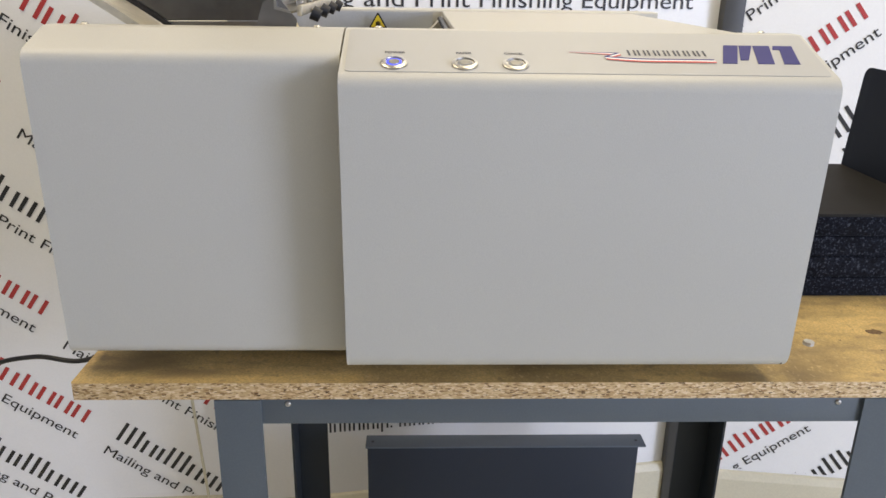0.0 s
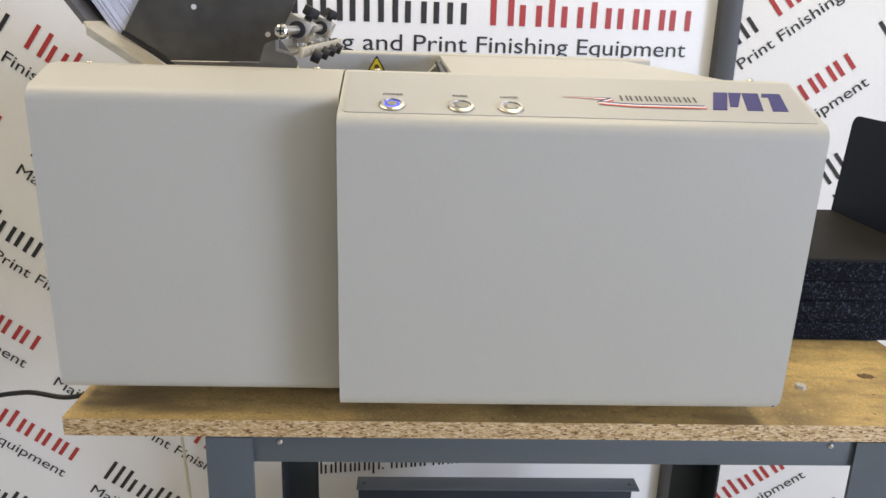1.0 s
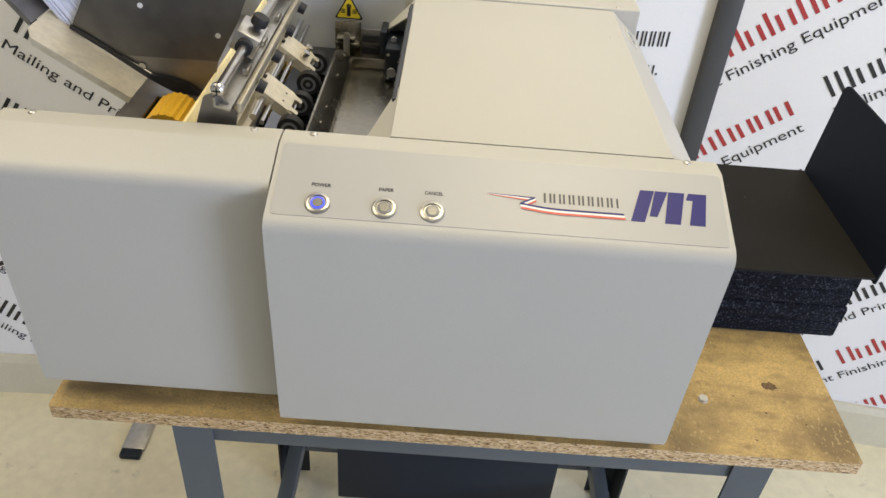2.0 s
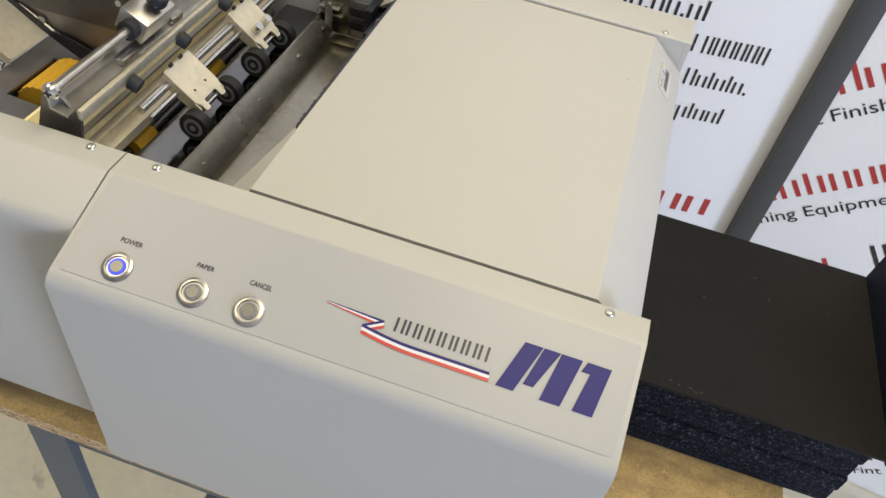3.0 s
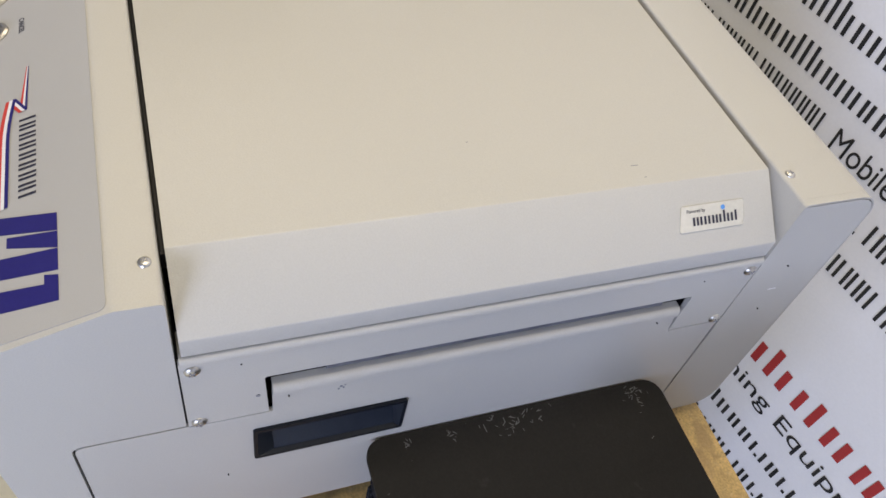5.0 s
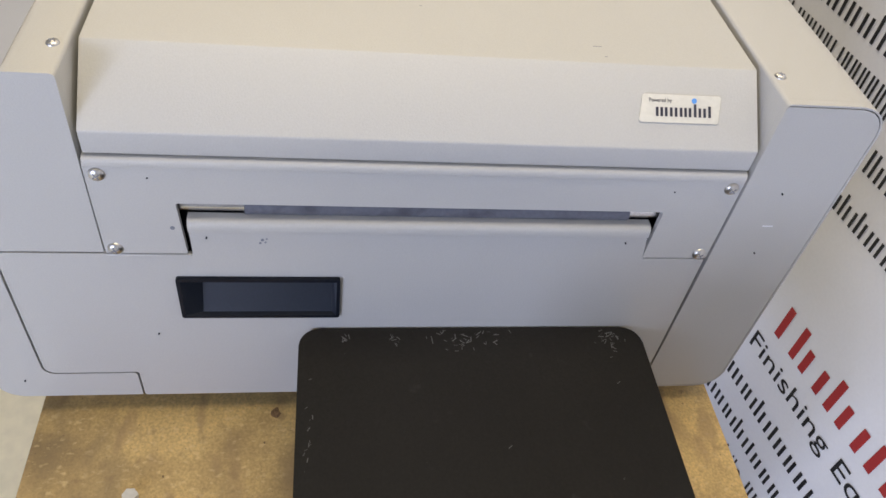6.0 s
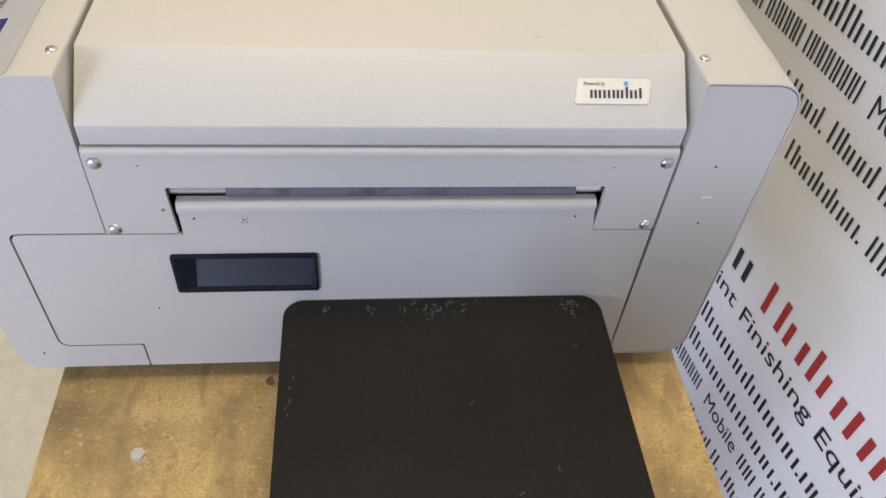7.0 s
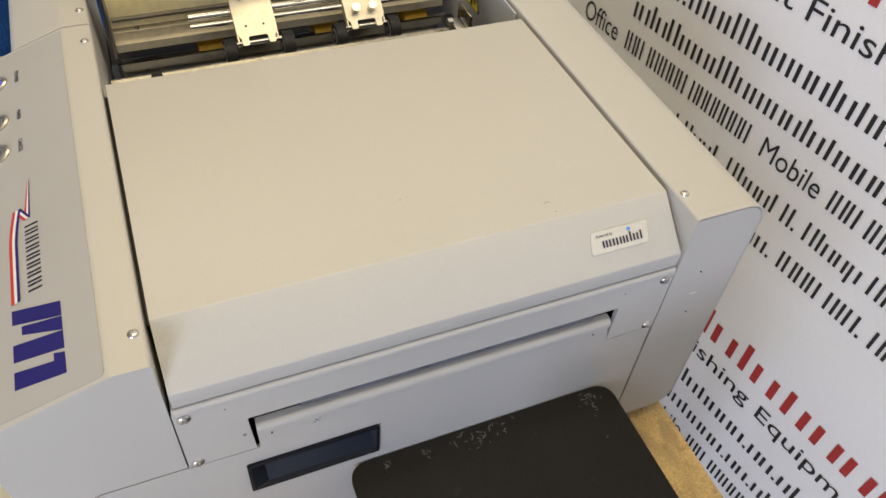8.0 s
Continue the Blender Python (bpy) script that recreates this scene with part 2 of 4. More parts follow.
def rounded(pts, radii, seg=5):
    """A closed outline with its corners rounded."""
    out, n = [], len(pts)
    for i, p in enumerate(pts):
        r = radii[i] if isinstance(radii, (list, tuple)) else radii
        p = Vector(p)
        if not r:
            out.append(p)
            continue
        a, b = (Vector(pts[i - 1]) - p).normalized(), (Vector(pts[(i + 1) % n]) - p).normalized()
        ang = a.angle(b)
        t = min(r / math.tan(ang / 2), 0.49 * min((Vector(pts[i - 1]) - p).length, (Vector(pts[(i + 1) % n]) - p).length))
        s, e = p + a * t, p + b * t
        for k in range(seg + 1):
            u = k / seg
            out.append((1 - u) ** 2 * s + 2 * u * (1 - u) * (p * 0.8 + (s + e) / 2 * 0.2) + u * u * e)
    return out


def slab(bm, loops, place, lo, hi):
    """A plate with the outlines given (the first outer, the rest holes), from depth lo to hi; place(u, v, w) gives a point."""
    rings = []
    for w in (lo, hi):
        edges, rows = [], []
        for lp in loops:
            vs = [bm.verts.new(place(p[0], p[1], w)) for p in lp]
            rows.append(vs)
            edges += [bm.edges.new((vs[i], vs[(i + 1) % len(vs)])) for i in range(len(vs))]
        if len(loops) == 1:
            bm.faces.new(rows[0])
        else:
            bmesh.ops.triangle_fill(bm, use_beauty=True, edges=edges)
        rings.append(rows)
    for r0, r1 in zip(*rings):
        for i in range(len(r0)):
            j = (i + 1) % len(r0)
            bm.faces.new((r0[i], r0[j], r1[j], r1[i]))
    return bm


ON_X = lambda u, v, w: (w, u, v)
ON_Y = lambda u, v, w: (u, w, v)
ON_Z = lambda u, v, w: (u, v, w)


def pan_screw(parent, name, at, axis, r=0.0055):
    """A domed screw head with a cross slot, its axis along x or z."""
    bm = bmesh.new()
    bmesh.ops.create_uvsphere(bm, u_segments=16, v_segments=8, radius=r, matrix=Matrix.Diagonal((1, 1, 0.55, 1)))
    bmesh.ops.delete(bm, geom=[v for v in bm.verts if v.co.z < -1e-4], context="VERTS")
    slot = bmesh.new()
    box(slot, (-r * 0.5, -r * 0.08, r * 0.42), (r * 0.5, r * 0.08, r * 0.565))
    box(slot, (-r * 0.08, -r * 0.5, r * 0.42), (r * 0.08, r * 0.5, r * 0.567))
    turn = Matrix.Rotation(radians(90), 4, "Y") if axis == "x" else Matrix.Identity(4)
    m = Matrix.Translation(at) @ turn @ Matrix.Rotation(random.uniform(0, 1.5), 4, "Z")
    bm.transform(m)
    slot.transform(m)
    ob = part(name, bm, STEEL, parent, "bright domed screw head")
    part("slot", slot, HUB, ob)
    return ob


def font_mesh(text, bold=0.0):
    cu = bpy.data.curves.new("line", "FONT")
    cu.body = text
    cu.offset = bold
    ob = new("line", cu)
    me = bpy.data.meshes.new_from_object(ob.evaluated_get(bpy.context.evaluated_depsgraph_get()))
    bpy.data.objects.remove(ob)
    bpy.data.curves.remove(cu)
    return me


def clipped(bm, frame_m, clip):
    """Cuts print off at the edges of its panel: clip is x from, x to, z from, z to in the wall's own frame."""
    inv = frame_m.inverted()
    bm.transform(inv)
    for co, no in (((clip[0], 0, 0), (-1, 0, 0)), ((clip[1], 0, 0), (1, 0, 0)), ((0, 0, clip[2]), (0, 0, -1)), ((0, 0, clip[3]), (0, 0, 1))):
        bmesh.ops.bisect_plane(bm, geom=bm.verts[:] + bm.edges[:] + bm.faces[:], plane_co=co, plane_no=no, clear_outer=True)
    bm.transform(frame_m)
    return len(bm.faces)


def lettering(name, text, mat, parent, m, length, cap, label="", cut=None, bold=0.0):
    """Readable words laid flat: m places the start of the baseline, x along it and z out of the surface."""
    me = font_mesh(text, bold)
    xs = [v.co.x for v in me.vertices]
    x0, sx, sy = min(xs), length / (max(xs) - min(xs)), cap / 0.69
    for v in me.vertices:
        v.co = m @ Vector(((v.co.x - x0) * sx, v.co.y * sy, 0))
    me.materials.clear()
    me.materials.append(mat)
    me.name = name
    if cut:
        bm = bmesh.new()
        bm.from_mesh(me)
        left = clipped(bm, *cut)
        bm.to_mesh(me)
        bm.free()
        if not left:
            return None
    ob = new(name, me)
    ob.parent = parent
    if label:
        tagged(ob, label)
    return ob


WIDE = {"i": 0.5, "l": 0.52, "t": 0.6, "n": 1.0, "p": 1.0, "m": 1.55, "H": 1.05, "W": 1.6, "D": 0.95, " ": 0.5, ".": 0.42}


def bars(name, code, mat, parent, m, length, cap, label="", cut=None, single=False, heavy=1.0):
    """Plain upright bars in place of writing, of its size and weight: low (i n m), tall (l t H W D) and hanging (p) ones."""
    total = sum(WIDE[c] for c in code)
    u, x, bm = length / total, 0.0, bmesh.new()
    st = 0.21 * u * heavy

    def face(bm, pts):
        bm.faces.new([bm.verts.new(m @ Vector((p, q, 0))) for p, q in pts])

    def bar(bm, a, b, lo, hi):
        face(bm, ((a, lo), (b, lo), (b, hi), (a, hi)))

    def uprights(bm, xs, lo, hi):
        for p in xs:
            bar(bm, p, p + st, lo, hi)

    for c in code:
        w = WIDE[c] * u
        one = bmesh.new() if single else bm
        a, b, mid = x + 0.10 * w, x + 0.90 * w - st, x + 0.5 * w - st / 2
        hi = cap * {"i": 0.7, "n": 0.7, "m": 0.7, "p": 0.7, "t": 0.88}.get(c, 1.0)
        if c == ".":
            bar(one, x + 0.3 * w, x + 0.3 * w + st, 0, cap * 0.16)
        elif c in "ilt":
            bar(one, mid, mid + st, 0, hi)
        elif c in "mW":
            uprights(one, (a, (a + b) / 2, b), 0, hi)
        elif c in "npHD":
            uprights(one, (a, b), 0, hi)
            if c == "p":
                bar(one, a, a + st, -0.3 * cap, 0)
        x += w
        if single:
            if one.faces:
                part("printed_bar", one, mat, parent)
            else:
                one.free()
    if single:
        bm.free()
        return None
    if cut and not clipped(bm, *cut):
        bm.free()
        return None
    return part(name, bm, mat, parent, label)


# ---- the room ----
floor = part("floor", box(bmesh.new(), (-3.2, -4.4, FLOOR_Z - 0.1), (4.2, 1.6, FLOOR_Z)), VINYL)
tagged(floor, "cream speckled vinyl floor with scattered dark marks", "floor", kind="structure")
CARPET = stained(material("blue_carpet", (0.012, 0.06, 0.20), 0.95, grain=160, vary=0.5, patch=12, patch_vary=0.2, bump=1.0, shine=0.1), (0.03, 0.10, 0.26), 90, 0.5, 0.7, 0.6)
carpet = part("carpet", box(bmesh.new(), (-3.19, -2.6, FLOOR_Z + 0.0005), (-2.375, 0.55, FLOOR_Z + 0.009), 0.003), CARPET)
tagged(carpet, "deep blue looped carpet beside the vinyl floor", "carpet", kind="structure")
ceiling = part("ceiling", box(bmesh.new(), (-3.2, -4.4, 2.5), (4.2, 1.6, 2.6)), PLASTER)
tagged(ceiling, "plain pale plaster ceiling over the showroom", "ceiling", kind="structure")

REAR = Matrix.Translation((0, 0.883, 0)) @ Matrix.Rotation(math.atan(0.15), 4, "Z")
WEST = Matrix.Translation((0, 0.83, 0)) @ Matrix.Rotation(math.atan(0.04), 4, "Z")
SIDE = Matrix.Translation((0, 0.935, 0)) @ Matrix.Rotation(math.atan(-0.14), 4, "Z")


def wall(name, frame_m, x0, x1, label):
    bm = box(bmesh.new(), (x0, 0, FLOOR_Z), (x1, 0.12, 2.5))
    bm.transform(frame_m)
    ob = part(name, bm, WALL)
    tagged(ob, label, "wall", kind="structure")
    return ob


def skirting(frame_m, x0, x1):
    prof = rounded([(0.0, FLOOR_Z), (-0.018, FLOOR_Z), (-0.018, 0.048), (-0.008, 0.064), (0.0, 0.064)], [0, 0, 0.006, 0.004, 0])
    bm = slab(bmesh.new(), [prof], lambda u, v, w: (w, u, v), x0, x1)
    bm.transform(frame_m)
    ob = part("baseboard", bm, SKIRT)
    tagged(ob, "cream painted baseboard along the printed wall", "baseboard", kind="structure")


wall_left = wall("wall_west_panel", WEST, -3.2, -0.79, "white laminate wall panel with slanting black and red print")
wall_mid = wall("wall_north", REAR, -0.783, 0.254, "white laminate wall panel with level lines of print")
wall_right = wall("wall_east_panel", SIDE, 0.262, 4.24, "white laminate wall panel with rising black and red print")
skirting(WEST, -3.2, -0.79)
skirting(REAR, -0.783, 0.245)
skirting(SIDE, 0.29, 4.22)
tagged(part("wall_west", box(bmesh.new(), (-3.3, -4.4, FLOOR_Z), (-3.2, 1.6, 2.5)), PLASTER), "plain pale plaster wall that closes the room", "wall", kind="structure")
tagged(part("wall_south", box(bmesh.new(), (-3.2, -4.5, FLOOR_Z), (4.2, -4.4, 2.5)), PLASTER), "plain pale plaster wall that closes the room", "wall", kind="structure")

# unseen opening and frame, added to house the daylight lamp
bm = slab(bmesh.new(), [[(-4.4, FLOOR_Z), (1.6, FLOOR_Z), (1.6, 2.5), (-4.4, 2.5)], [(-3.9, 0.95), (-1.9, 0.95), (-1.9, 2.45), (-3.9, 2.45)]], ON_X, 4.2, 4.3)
tagged(part("wall_east", bm, PLASTER), "plain pale plaster wall with an opening added for the daylight lamp", "wall", kind="structure")
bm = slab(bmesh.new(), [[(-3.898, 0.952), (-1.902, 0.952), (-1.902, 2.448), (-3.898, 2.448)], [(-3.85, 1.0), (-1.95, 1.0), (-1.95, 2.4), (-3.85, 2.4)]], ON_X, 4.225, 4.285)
window = part("added_window", bm, SKIRT)
tagged(window, "unseen cream window frame added around the daylight lamp", "window", kind="structure")

post = part("post", box(bmesh.new(), (0.2430, 0.8925, FLOOR_Z), (0.2850, 0.970, 2.5), 0.002), POST)
tagged(post, "dark grey flat steel post covering the joint of two printed panels", "post", kind="structure")


def on_wall(frame_m, x, z, deg=0.0):
    return frame_m @ Matrix.Translation((x, -0.0012, z)) @ Matrix.Rotation(radians(90), 4, "X") @ Matrix.Rotation(radians(deg), 4, "Z")


TAGLINE = "Mailing and Print Finishing Equipment"
BRAND_A, BRAND_B = "Wnilllnm", "Hnlntinnn"
LEVEL_LINES = (
    (1.054, -0.545, 0.076, 0.036, "mmm.mnilllnmnnlntinnn.nn.nl"),
    (0.994, -0.505, 0.050, 0.034, "inlnDmnilllnmnnlntinnn.nn.nl"),
    (0.940, -0.505, -0.250, 0.031, "lDD lDlDDD DDDDDDD"),
    (0.940, -0.118, 0.167, 0.031, "lDD lDlDDDD DDDDDD"),
    (0.879, -0.600, 0.160, 0.031, "Hnil DDDD Dinnl Dnnl. Hlinnl D. Hlnnp Hinl Hnlnln."),
    (0.815, -0.585, 0.142, 0.031, "Wnllninlp. Wnnl Hnnlnlnin. lHDD DlH. Hnplnnl"),
)
for base_z, grow in ((1.178, 1.0), (0.610, 1.06)):
    level = lambda z: base_z - (1.178 - z) * grow
    bars("printed_line", BRAND_A, INK, wall_mid, on_wall(REAR, -0.632, base_z), 0.37, 0.056)
    bars("printed_line", BRAND_B, INK_RED, wall_mid, on_wall(REAR, -0.229, base_z), 0.425, 0.056, "bars of red print")
    lettering("lettering", TAGLINE, INK, wall_mid, on_wall(REAR, -0.632, level(1.127)), 0.819, 0.030)
    for word, x0, x1 in (("Office", -0.600, -0.522), ("Mobile", -0.227, -0.131)):
        lettering("lettering", word, INK, wall_mid, on_wall(REAR, x0, level(0.940)), x1 - x0, 0.031)
    for z, x0, x1, cap, code in LEVEL_LINES:
        bars("printed_line", code, INK, wall_mid, on_wall(REAR, x0, level(z)), x1 - x0, cap)


def slanted(frame_m, parent, deg, rows, clip):
    """Rows of slanting print: (height across, start of the red word along), the word pair repeating along the row."""
    c, s = math.cos(radians(deg)), math.sin(radians(deg))
    for across, red in rows:
        for k in range(-3, 4):
            for start, length, code, ink in ((red - 0.30, 0.265, BRAND_A, INK), (red, 0.303, BRAND_B, INK_RED), (red - 0.30, 0.603, "", INK)):
                a, n, cap = start + k * 0.668, across, 0.050
                if not code:
                    n, cap = across - 0.045, 0.022
                x, z = a * c - n * s, a * s + n * c
                x1, z1 = x + length * c, z + length * s
                if max(x, x1) < clip[0] or min(x, x1) > clip[1] or max(z, z1) < clip[2] or min(z, z1) > clip[3]:
                    continue
                m = on_wall(frame_m, x, z, deg)
                if code:
                    bars("printed_line", code, ink, parent, m, length, cap, "bars of red print" if ink is INK_RED else "", (frame_m, clip))
                else:
                    lettering("lettering", TAGLINE, INK, parent, m, length, cap, "", (frame_m, clip))


slanted(WEST, wall_left, -35, ((0.475, -1.7), (0.297, -1.525), (0.127, -1.79), (-0.048, -1.272), (-0.224, -1.52), (-0.405, -1.333), (-0.583, -0.912)),
        (-1.9, -0.795, 0.07, 1.5))
slanted(SIDE, wall_right, 39, ((0.89, 1.26), (0.715, 1.038), (0.541, 0.811), (0.363, 0.575), (0.185, 0.42), (0.007, 0.33), (-0.167, 0.260), (-0.343, 0.055), (-0.52, -0.15)),
        (0.265, 1.6, 0.07, 1.5))

# ---- the bench ----
BENCH_Z = 0.797
bench = tagged(empty("workbench", (-0.2, 0.3, FLOOR_Z)), "chipboard topped workbench on a blue-grey steel frame", "workbench")
bm = bmesh.new()
prof = rounded([(-0.705, 0.005), (0.249, 0.005), (0.253, 0.603), (-0.705, 0.603)], 0.003, 2)
slab(bm, [prof], ON_Z, BENCH_Z - 0.0185, BENCH_Z)
top = part("tabletop", bm, (BOARD, EDGE), bench, "worn brown chipboard top with raw flaky edges")
for p in top.data.polygons:
    if abs(p.normal.z) < 0.7:
        p.material_index = 1
spots = random.Random(3)


def blot(x, y, r, mat):
    """An irregular flat stain soaked into the board."""
    bm = bmesh.new()
    bm.faces.new([bm.verts.new((x + r * spots.uniform(0.6, 1.15) * math.cos(k * math.tau / 14), y + 0.75 * r * spots.uniform(0.6, 1.15) * math.sin(k * math.tau / 14), BENCH_Z + 0.0003)) for k in range(14)])
    part("stain", bm, mat, top)


STAIN = material("brown_stain", (0.16, 0.095, 0.045), 0.65, grain=500, vary=0.5, patch=60, patch_vary=0.5, bump=0.1)
for x, y, r in ((0.1735, 0.1215, 0.011), (0.005, 0.198, 0.0055), (0.12, 0.10, 0.0018), (0.155, 0.075, 0.002), (0.20, 0.06, 0.002), (0.062, 0.112, 0.0013), (0.034, 0.190, 0.0012), (0.13, 0.03, 0.002)):
    blot(x, y, r, STAIN)
RAIL_TOP, RAIL_LOW = BENCH_Z - 0.019, 0.743
for name, lo, hi in (("front_rail", (-0.566, 0.016, RAIL_LOW), (0.157, 0.020, RAIL_TOP)), ("rear_rail", (-0.566, 0.578, RAIL_LOW), (0.157, 0.582, RAIL_TOP)),
                     ("end_rail", (-0.566, 0.0205, RAIL_LOW), (-0.562, 0.5775, RAIL_TOP)), ("end_rail", (0.153, 0.0205, RAIL_LOW), (0.157, 0.5775, RAIL_TOP)),
                     ("foot_rail", (-0.56, 0.545, 0.06), (0.15, 0.575, 0.10)), ("foot_rail", (-0.56, 0.06, 0.06), (-0.53, 0.544, 0.10)), ("foot_rail", (0.12, 0.06, 0.06), (0.15, 0.544, 0.10))):
    part(name, box(bmesh.new(), lo, hi, 0.0012), FRAME, bench)


def angle_leg(x, y, dx, dy, w):
    """An angle-iron leg with two flanges."""
    bm = bmesh.new()
    t = 0.004
    pts = [(0, 0), (w * dx, 0), (w * dx, t * dy), (t * dx, t * dy), (t * dx, w * dy), (0, w * dy)]
    slab(bm, [[(x + p[0], y + p[1]) for p in pts]], ON_Z, FLOOR_Z, RAIL_LOW + 0.03)
    part("leg", bm, FRAME if dy > 0 else SHADED_LEG, bench, "" if dy > 0 else "rear leg darkened for the shade under the bench")


for x, y, dx, dy, w in ((-0.568, 0.0125, 1, 1, 0.047), (0.154, 0.0125, -1, 1, 0.048), (-0.587, 0.5855, 1, -1, 0.058), (0.203, 0.5855, -1, -1, 0.064)):
    angle_leg(x, y, dx, dy, w)
for x in (-0.494, 0.08):
    pan_screw(bench, "frame_bolt", (0, 0, 0), "z", 0.003)
for ob, x in zip([o for o in bench.children if o.name.startswith("frame_bolt")], (-0.494, 0.08)):
    ob.matrix_basis = Matrix.Translation((x, 0.0155, 0.767)) @ Matrix.Rotation(radians(90), 4, "X")
bm = cyl(bmesh.new(), (0.0785, 0.0897, BENCH_Z), (0.0785, 0.0897, BENCH_Z + 0.0008), 0.0062, 24)
washer = part("top_bolt", bm, ZINC, bench, "hexagon bolt head through the bench top")
part("hex_head", cyl(bmesh.new(), (0.0785, 0.0897, BENCH_Z + 0.0008), (0.0785, 0.0897, BENCH_Z + 0.0042), 0.0060, 6), ZINC, washer)
bm = bmesh.new()
box(bm, (-0.449, 0.50, FLOOR_Z + 0.02), (0.039, 0.535, 0.3855), 0.002)
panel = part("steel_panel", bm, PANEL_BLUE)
# flange takes the lighter frame colour, painting in the light on its top
part("flange", box(bmesh.new(), (-0.4525, 0.4985, 0.3860), (0.0525, 0.5370, 0.3895), 0.0012), FRAME, panel, "folded top flange, coloured lighter as if lit from above")
for x in (-0.44, 0.038):
    part("pin_hole", cyl(bmesh.new(), (x, 0.516, 0.3893), (x, 0.516, 0.3899), 0.003, 10), BLACK, panel)
tagged(panel, "dark blue-grey steel panel with a folded top flange under the bench", "panel")

# ---- the printer ----
printer = tagged(empty("envelope_printer", (-0.35, 0.3, BENCH_Z)), "cream powder-coated desktop envelope printer with feeder on the bench", "printer")
TOP = 1.1345
BASE = 0.822
bm = slab(bmesh.new(), [rounded([(-0.018, BASE), (0.0925, BASE), (0.0925, TOP), (0.066, TOP), (-0.0262, 1.1010)], [0.019, 0, 0.003, 0.012, 0.014], 6)], ON_X, -0.4295, -0.0054)
main_cover = part("front_cover", bm, PAINT, printer)
end = [(0.0908, BASE), (0.0908, 0.8528), (0.0206, 0.8528), (0.0206, 0.9940), (0.0920, 0.9940), (0.0923, 1.075), (0.0925, TOP), (0.066, TOP), (-0.0262, 1.1010), (-0.018, BASE)]
bm = slab(bmesh.new(), [rounded(end, [0, 0.003, 0.009, 0.007, 0, 0, 0.003, 0.012, 0.014, 0.019], 6)], ON_X, -0.0054, 0.0)
part("end_plate", bm, PAINT, main_cover)
# feeder cover, set back from the main one
bm = slab(bmesh.new(), [rounded([(0.018, BASE), (0.0925, BASE), (0.0925, TOP), (0.066, TOP), (0.0125, 1.1152)], [0.012, 0, 0.003, 0.012, 0.014], 6)], ON_X, -0.706, -0.4312)
feeder_cover = part("feeder_cover", bm, PAINT, printer)
# rear housing
bm = slab(bmesh.new(), [rounded([(0.526, BASE - 0.002), (0.600, BASE - 0.002), (0.600, TOP), (0.5255, TOP)], [0, 0.022, 0.022, 0.003], 6)], ON_X, -0.69, -0.0062)
rear = part("rear_housing", bm, PAINT, printer)
rear_end = [(0.526, BASE - 0.002), (0.600, BASE - 0.002), (0.600, TOP), (0.5255, TOP)]


def inset(d, radii):
    """The outline of the rear end, drawn in by d."""
    return rounded([(p[0] + d * a, p[1] + d * b) for p, (a, b) in zip(rear_end, ((0.05, 1), (-1, 1), (-1, -1), (0.05, -1)))], radii, 6)


part("end_rim", slab(bmesh.new(), [inset(0.0, [0, 0.022, 0.022, 0.003]), inset(0.0013, [0, 0.0207, 0.0207, 0.002])], ON_X, -0.0061, -0.0001), PAINT, rear)
part("seam", slab(bmesh.new(), [inset(0.0014, [0, 0.0206, 0.0206, 0.002])], ON_X, -0.0060, -0.0020), DARK, rear)
part("end_plate", slab(bmesh.new(), [inset(0.0021, [0, 0.0199, 0.0199, 0.002])], ON_X, -0.0019, 0.0), PAINT, rear)
part("scuff_mark", box(bmesh.new(), (0.0001, 0.5545, 1.0275), (0.0004, 0.5625, 1.0287)), WHITE_INK, rear, "short pale scuff")
bm = slab(bmesh.new(), [[(0.5205, 0.98), (0.5225, 0.98), (0.5225, TOP - 0.004), (0.5205, TOP - 0.004)]], ON_X, -0.69, -0.34)
part("inner_wall", bm, INNER, rear, "blue-grey inner wall of the rear housing")
# chassis behind the plates; these near-black blocks stand in for the shaded inside
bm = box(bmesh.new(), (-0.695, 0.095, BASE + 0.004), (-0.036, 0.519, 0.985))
part("chassis", bm, DARK, printer, "inner chassis block, near black for the shade inside")
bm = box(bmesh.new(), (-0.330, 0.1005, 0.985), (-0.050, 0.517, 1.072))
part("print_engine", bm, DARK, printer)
for x in (-0.62, -0.09):
    for y in (0.15, 0.53):
        part("rubber_foot", cyl(bmesh.new(), (x, y, BENCH_Z), (x, y, BASE + 0.004), 0.017, 20, 0.02), RUBBER, printer)

# dark sheet behind the end plates, standing in for shade in their seams
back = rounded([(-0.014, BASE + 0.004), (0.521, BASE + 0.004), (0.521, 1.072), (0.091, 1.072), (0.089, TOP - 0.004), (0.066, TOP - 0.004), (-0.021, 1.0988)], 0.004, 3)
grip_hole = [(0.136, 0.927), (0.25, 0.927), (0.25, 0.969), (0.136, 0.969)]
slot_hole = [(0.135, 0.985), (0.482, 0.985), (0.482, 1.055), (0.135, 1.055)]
part("seam_shade", slab(bmesh.new(), [back, grip_hole, slot_hole], ON_X, -0.0050, -0.0034), DARK, printer)

# outfeed end: upper plate with the slot notch, lower panel with the grip
upper = [(0.0935, 0.9945), (0.1465, 0.9945), (0.1440, 1.041), (0.4735, 1.041), (0.4725, 0.9945), (0.5225, 0.9945), (0.5225, 1.0745), (0.0935, 1.0745)]
bm = slab(bmesh.new(), [rounded(upper, [0.001, 0.001, 0.002, 0.002, 0.001, 0.001, 0.003, 0.003], 3)], ON_X, -0.003, 0.0012)
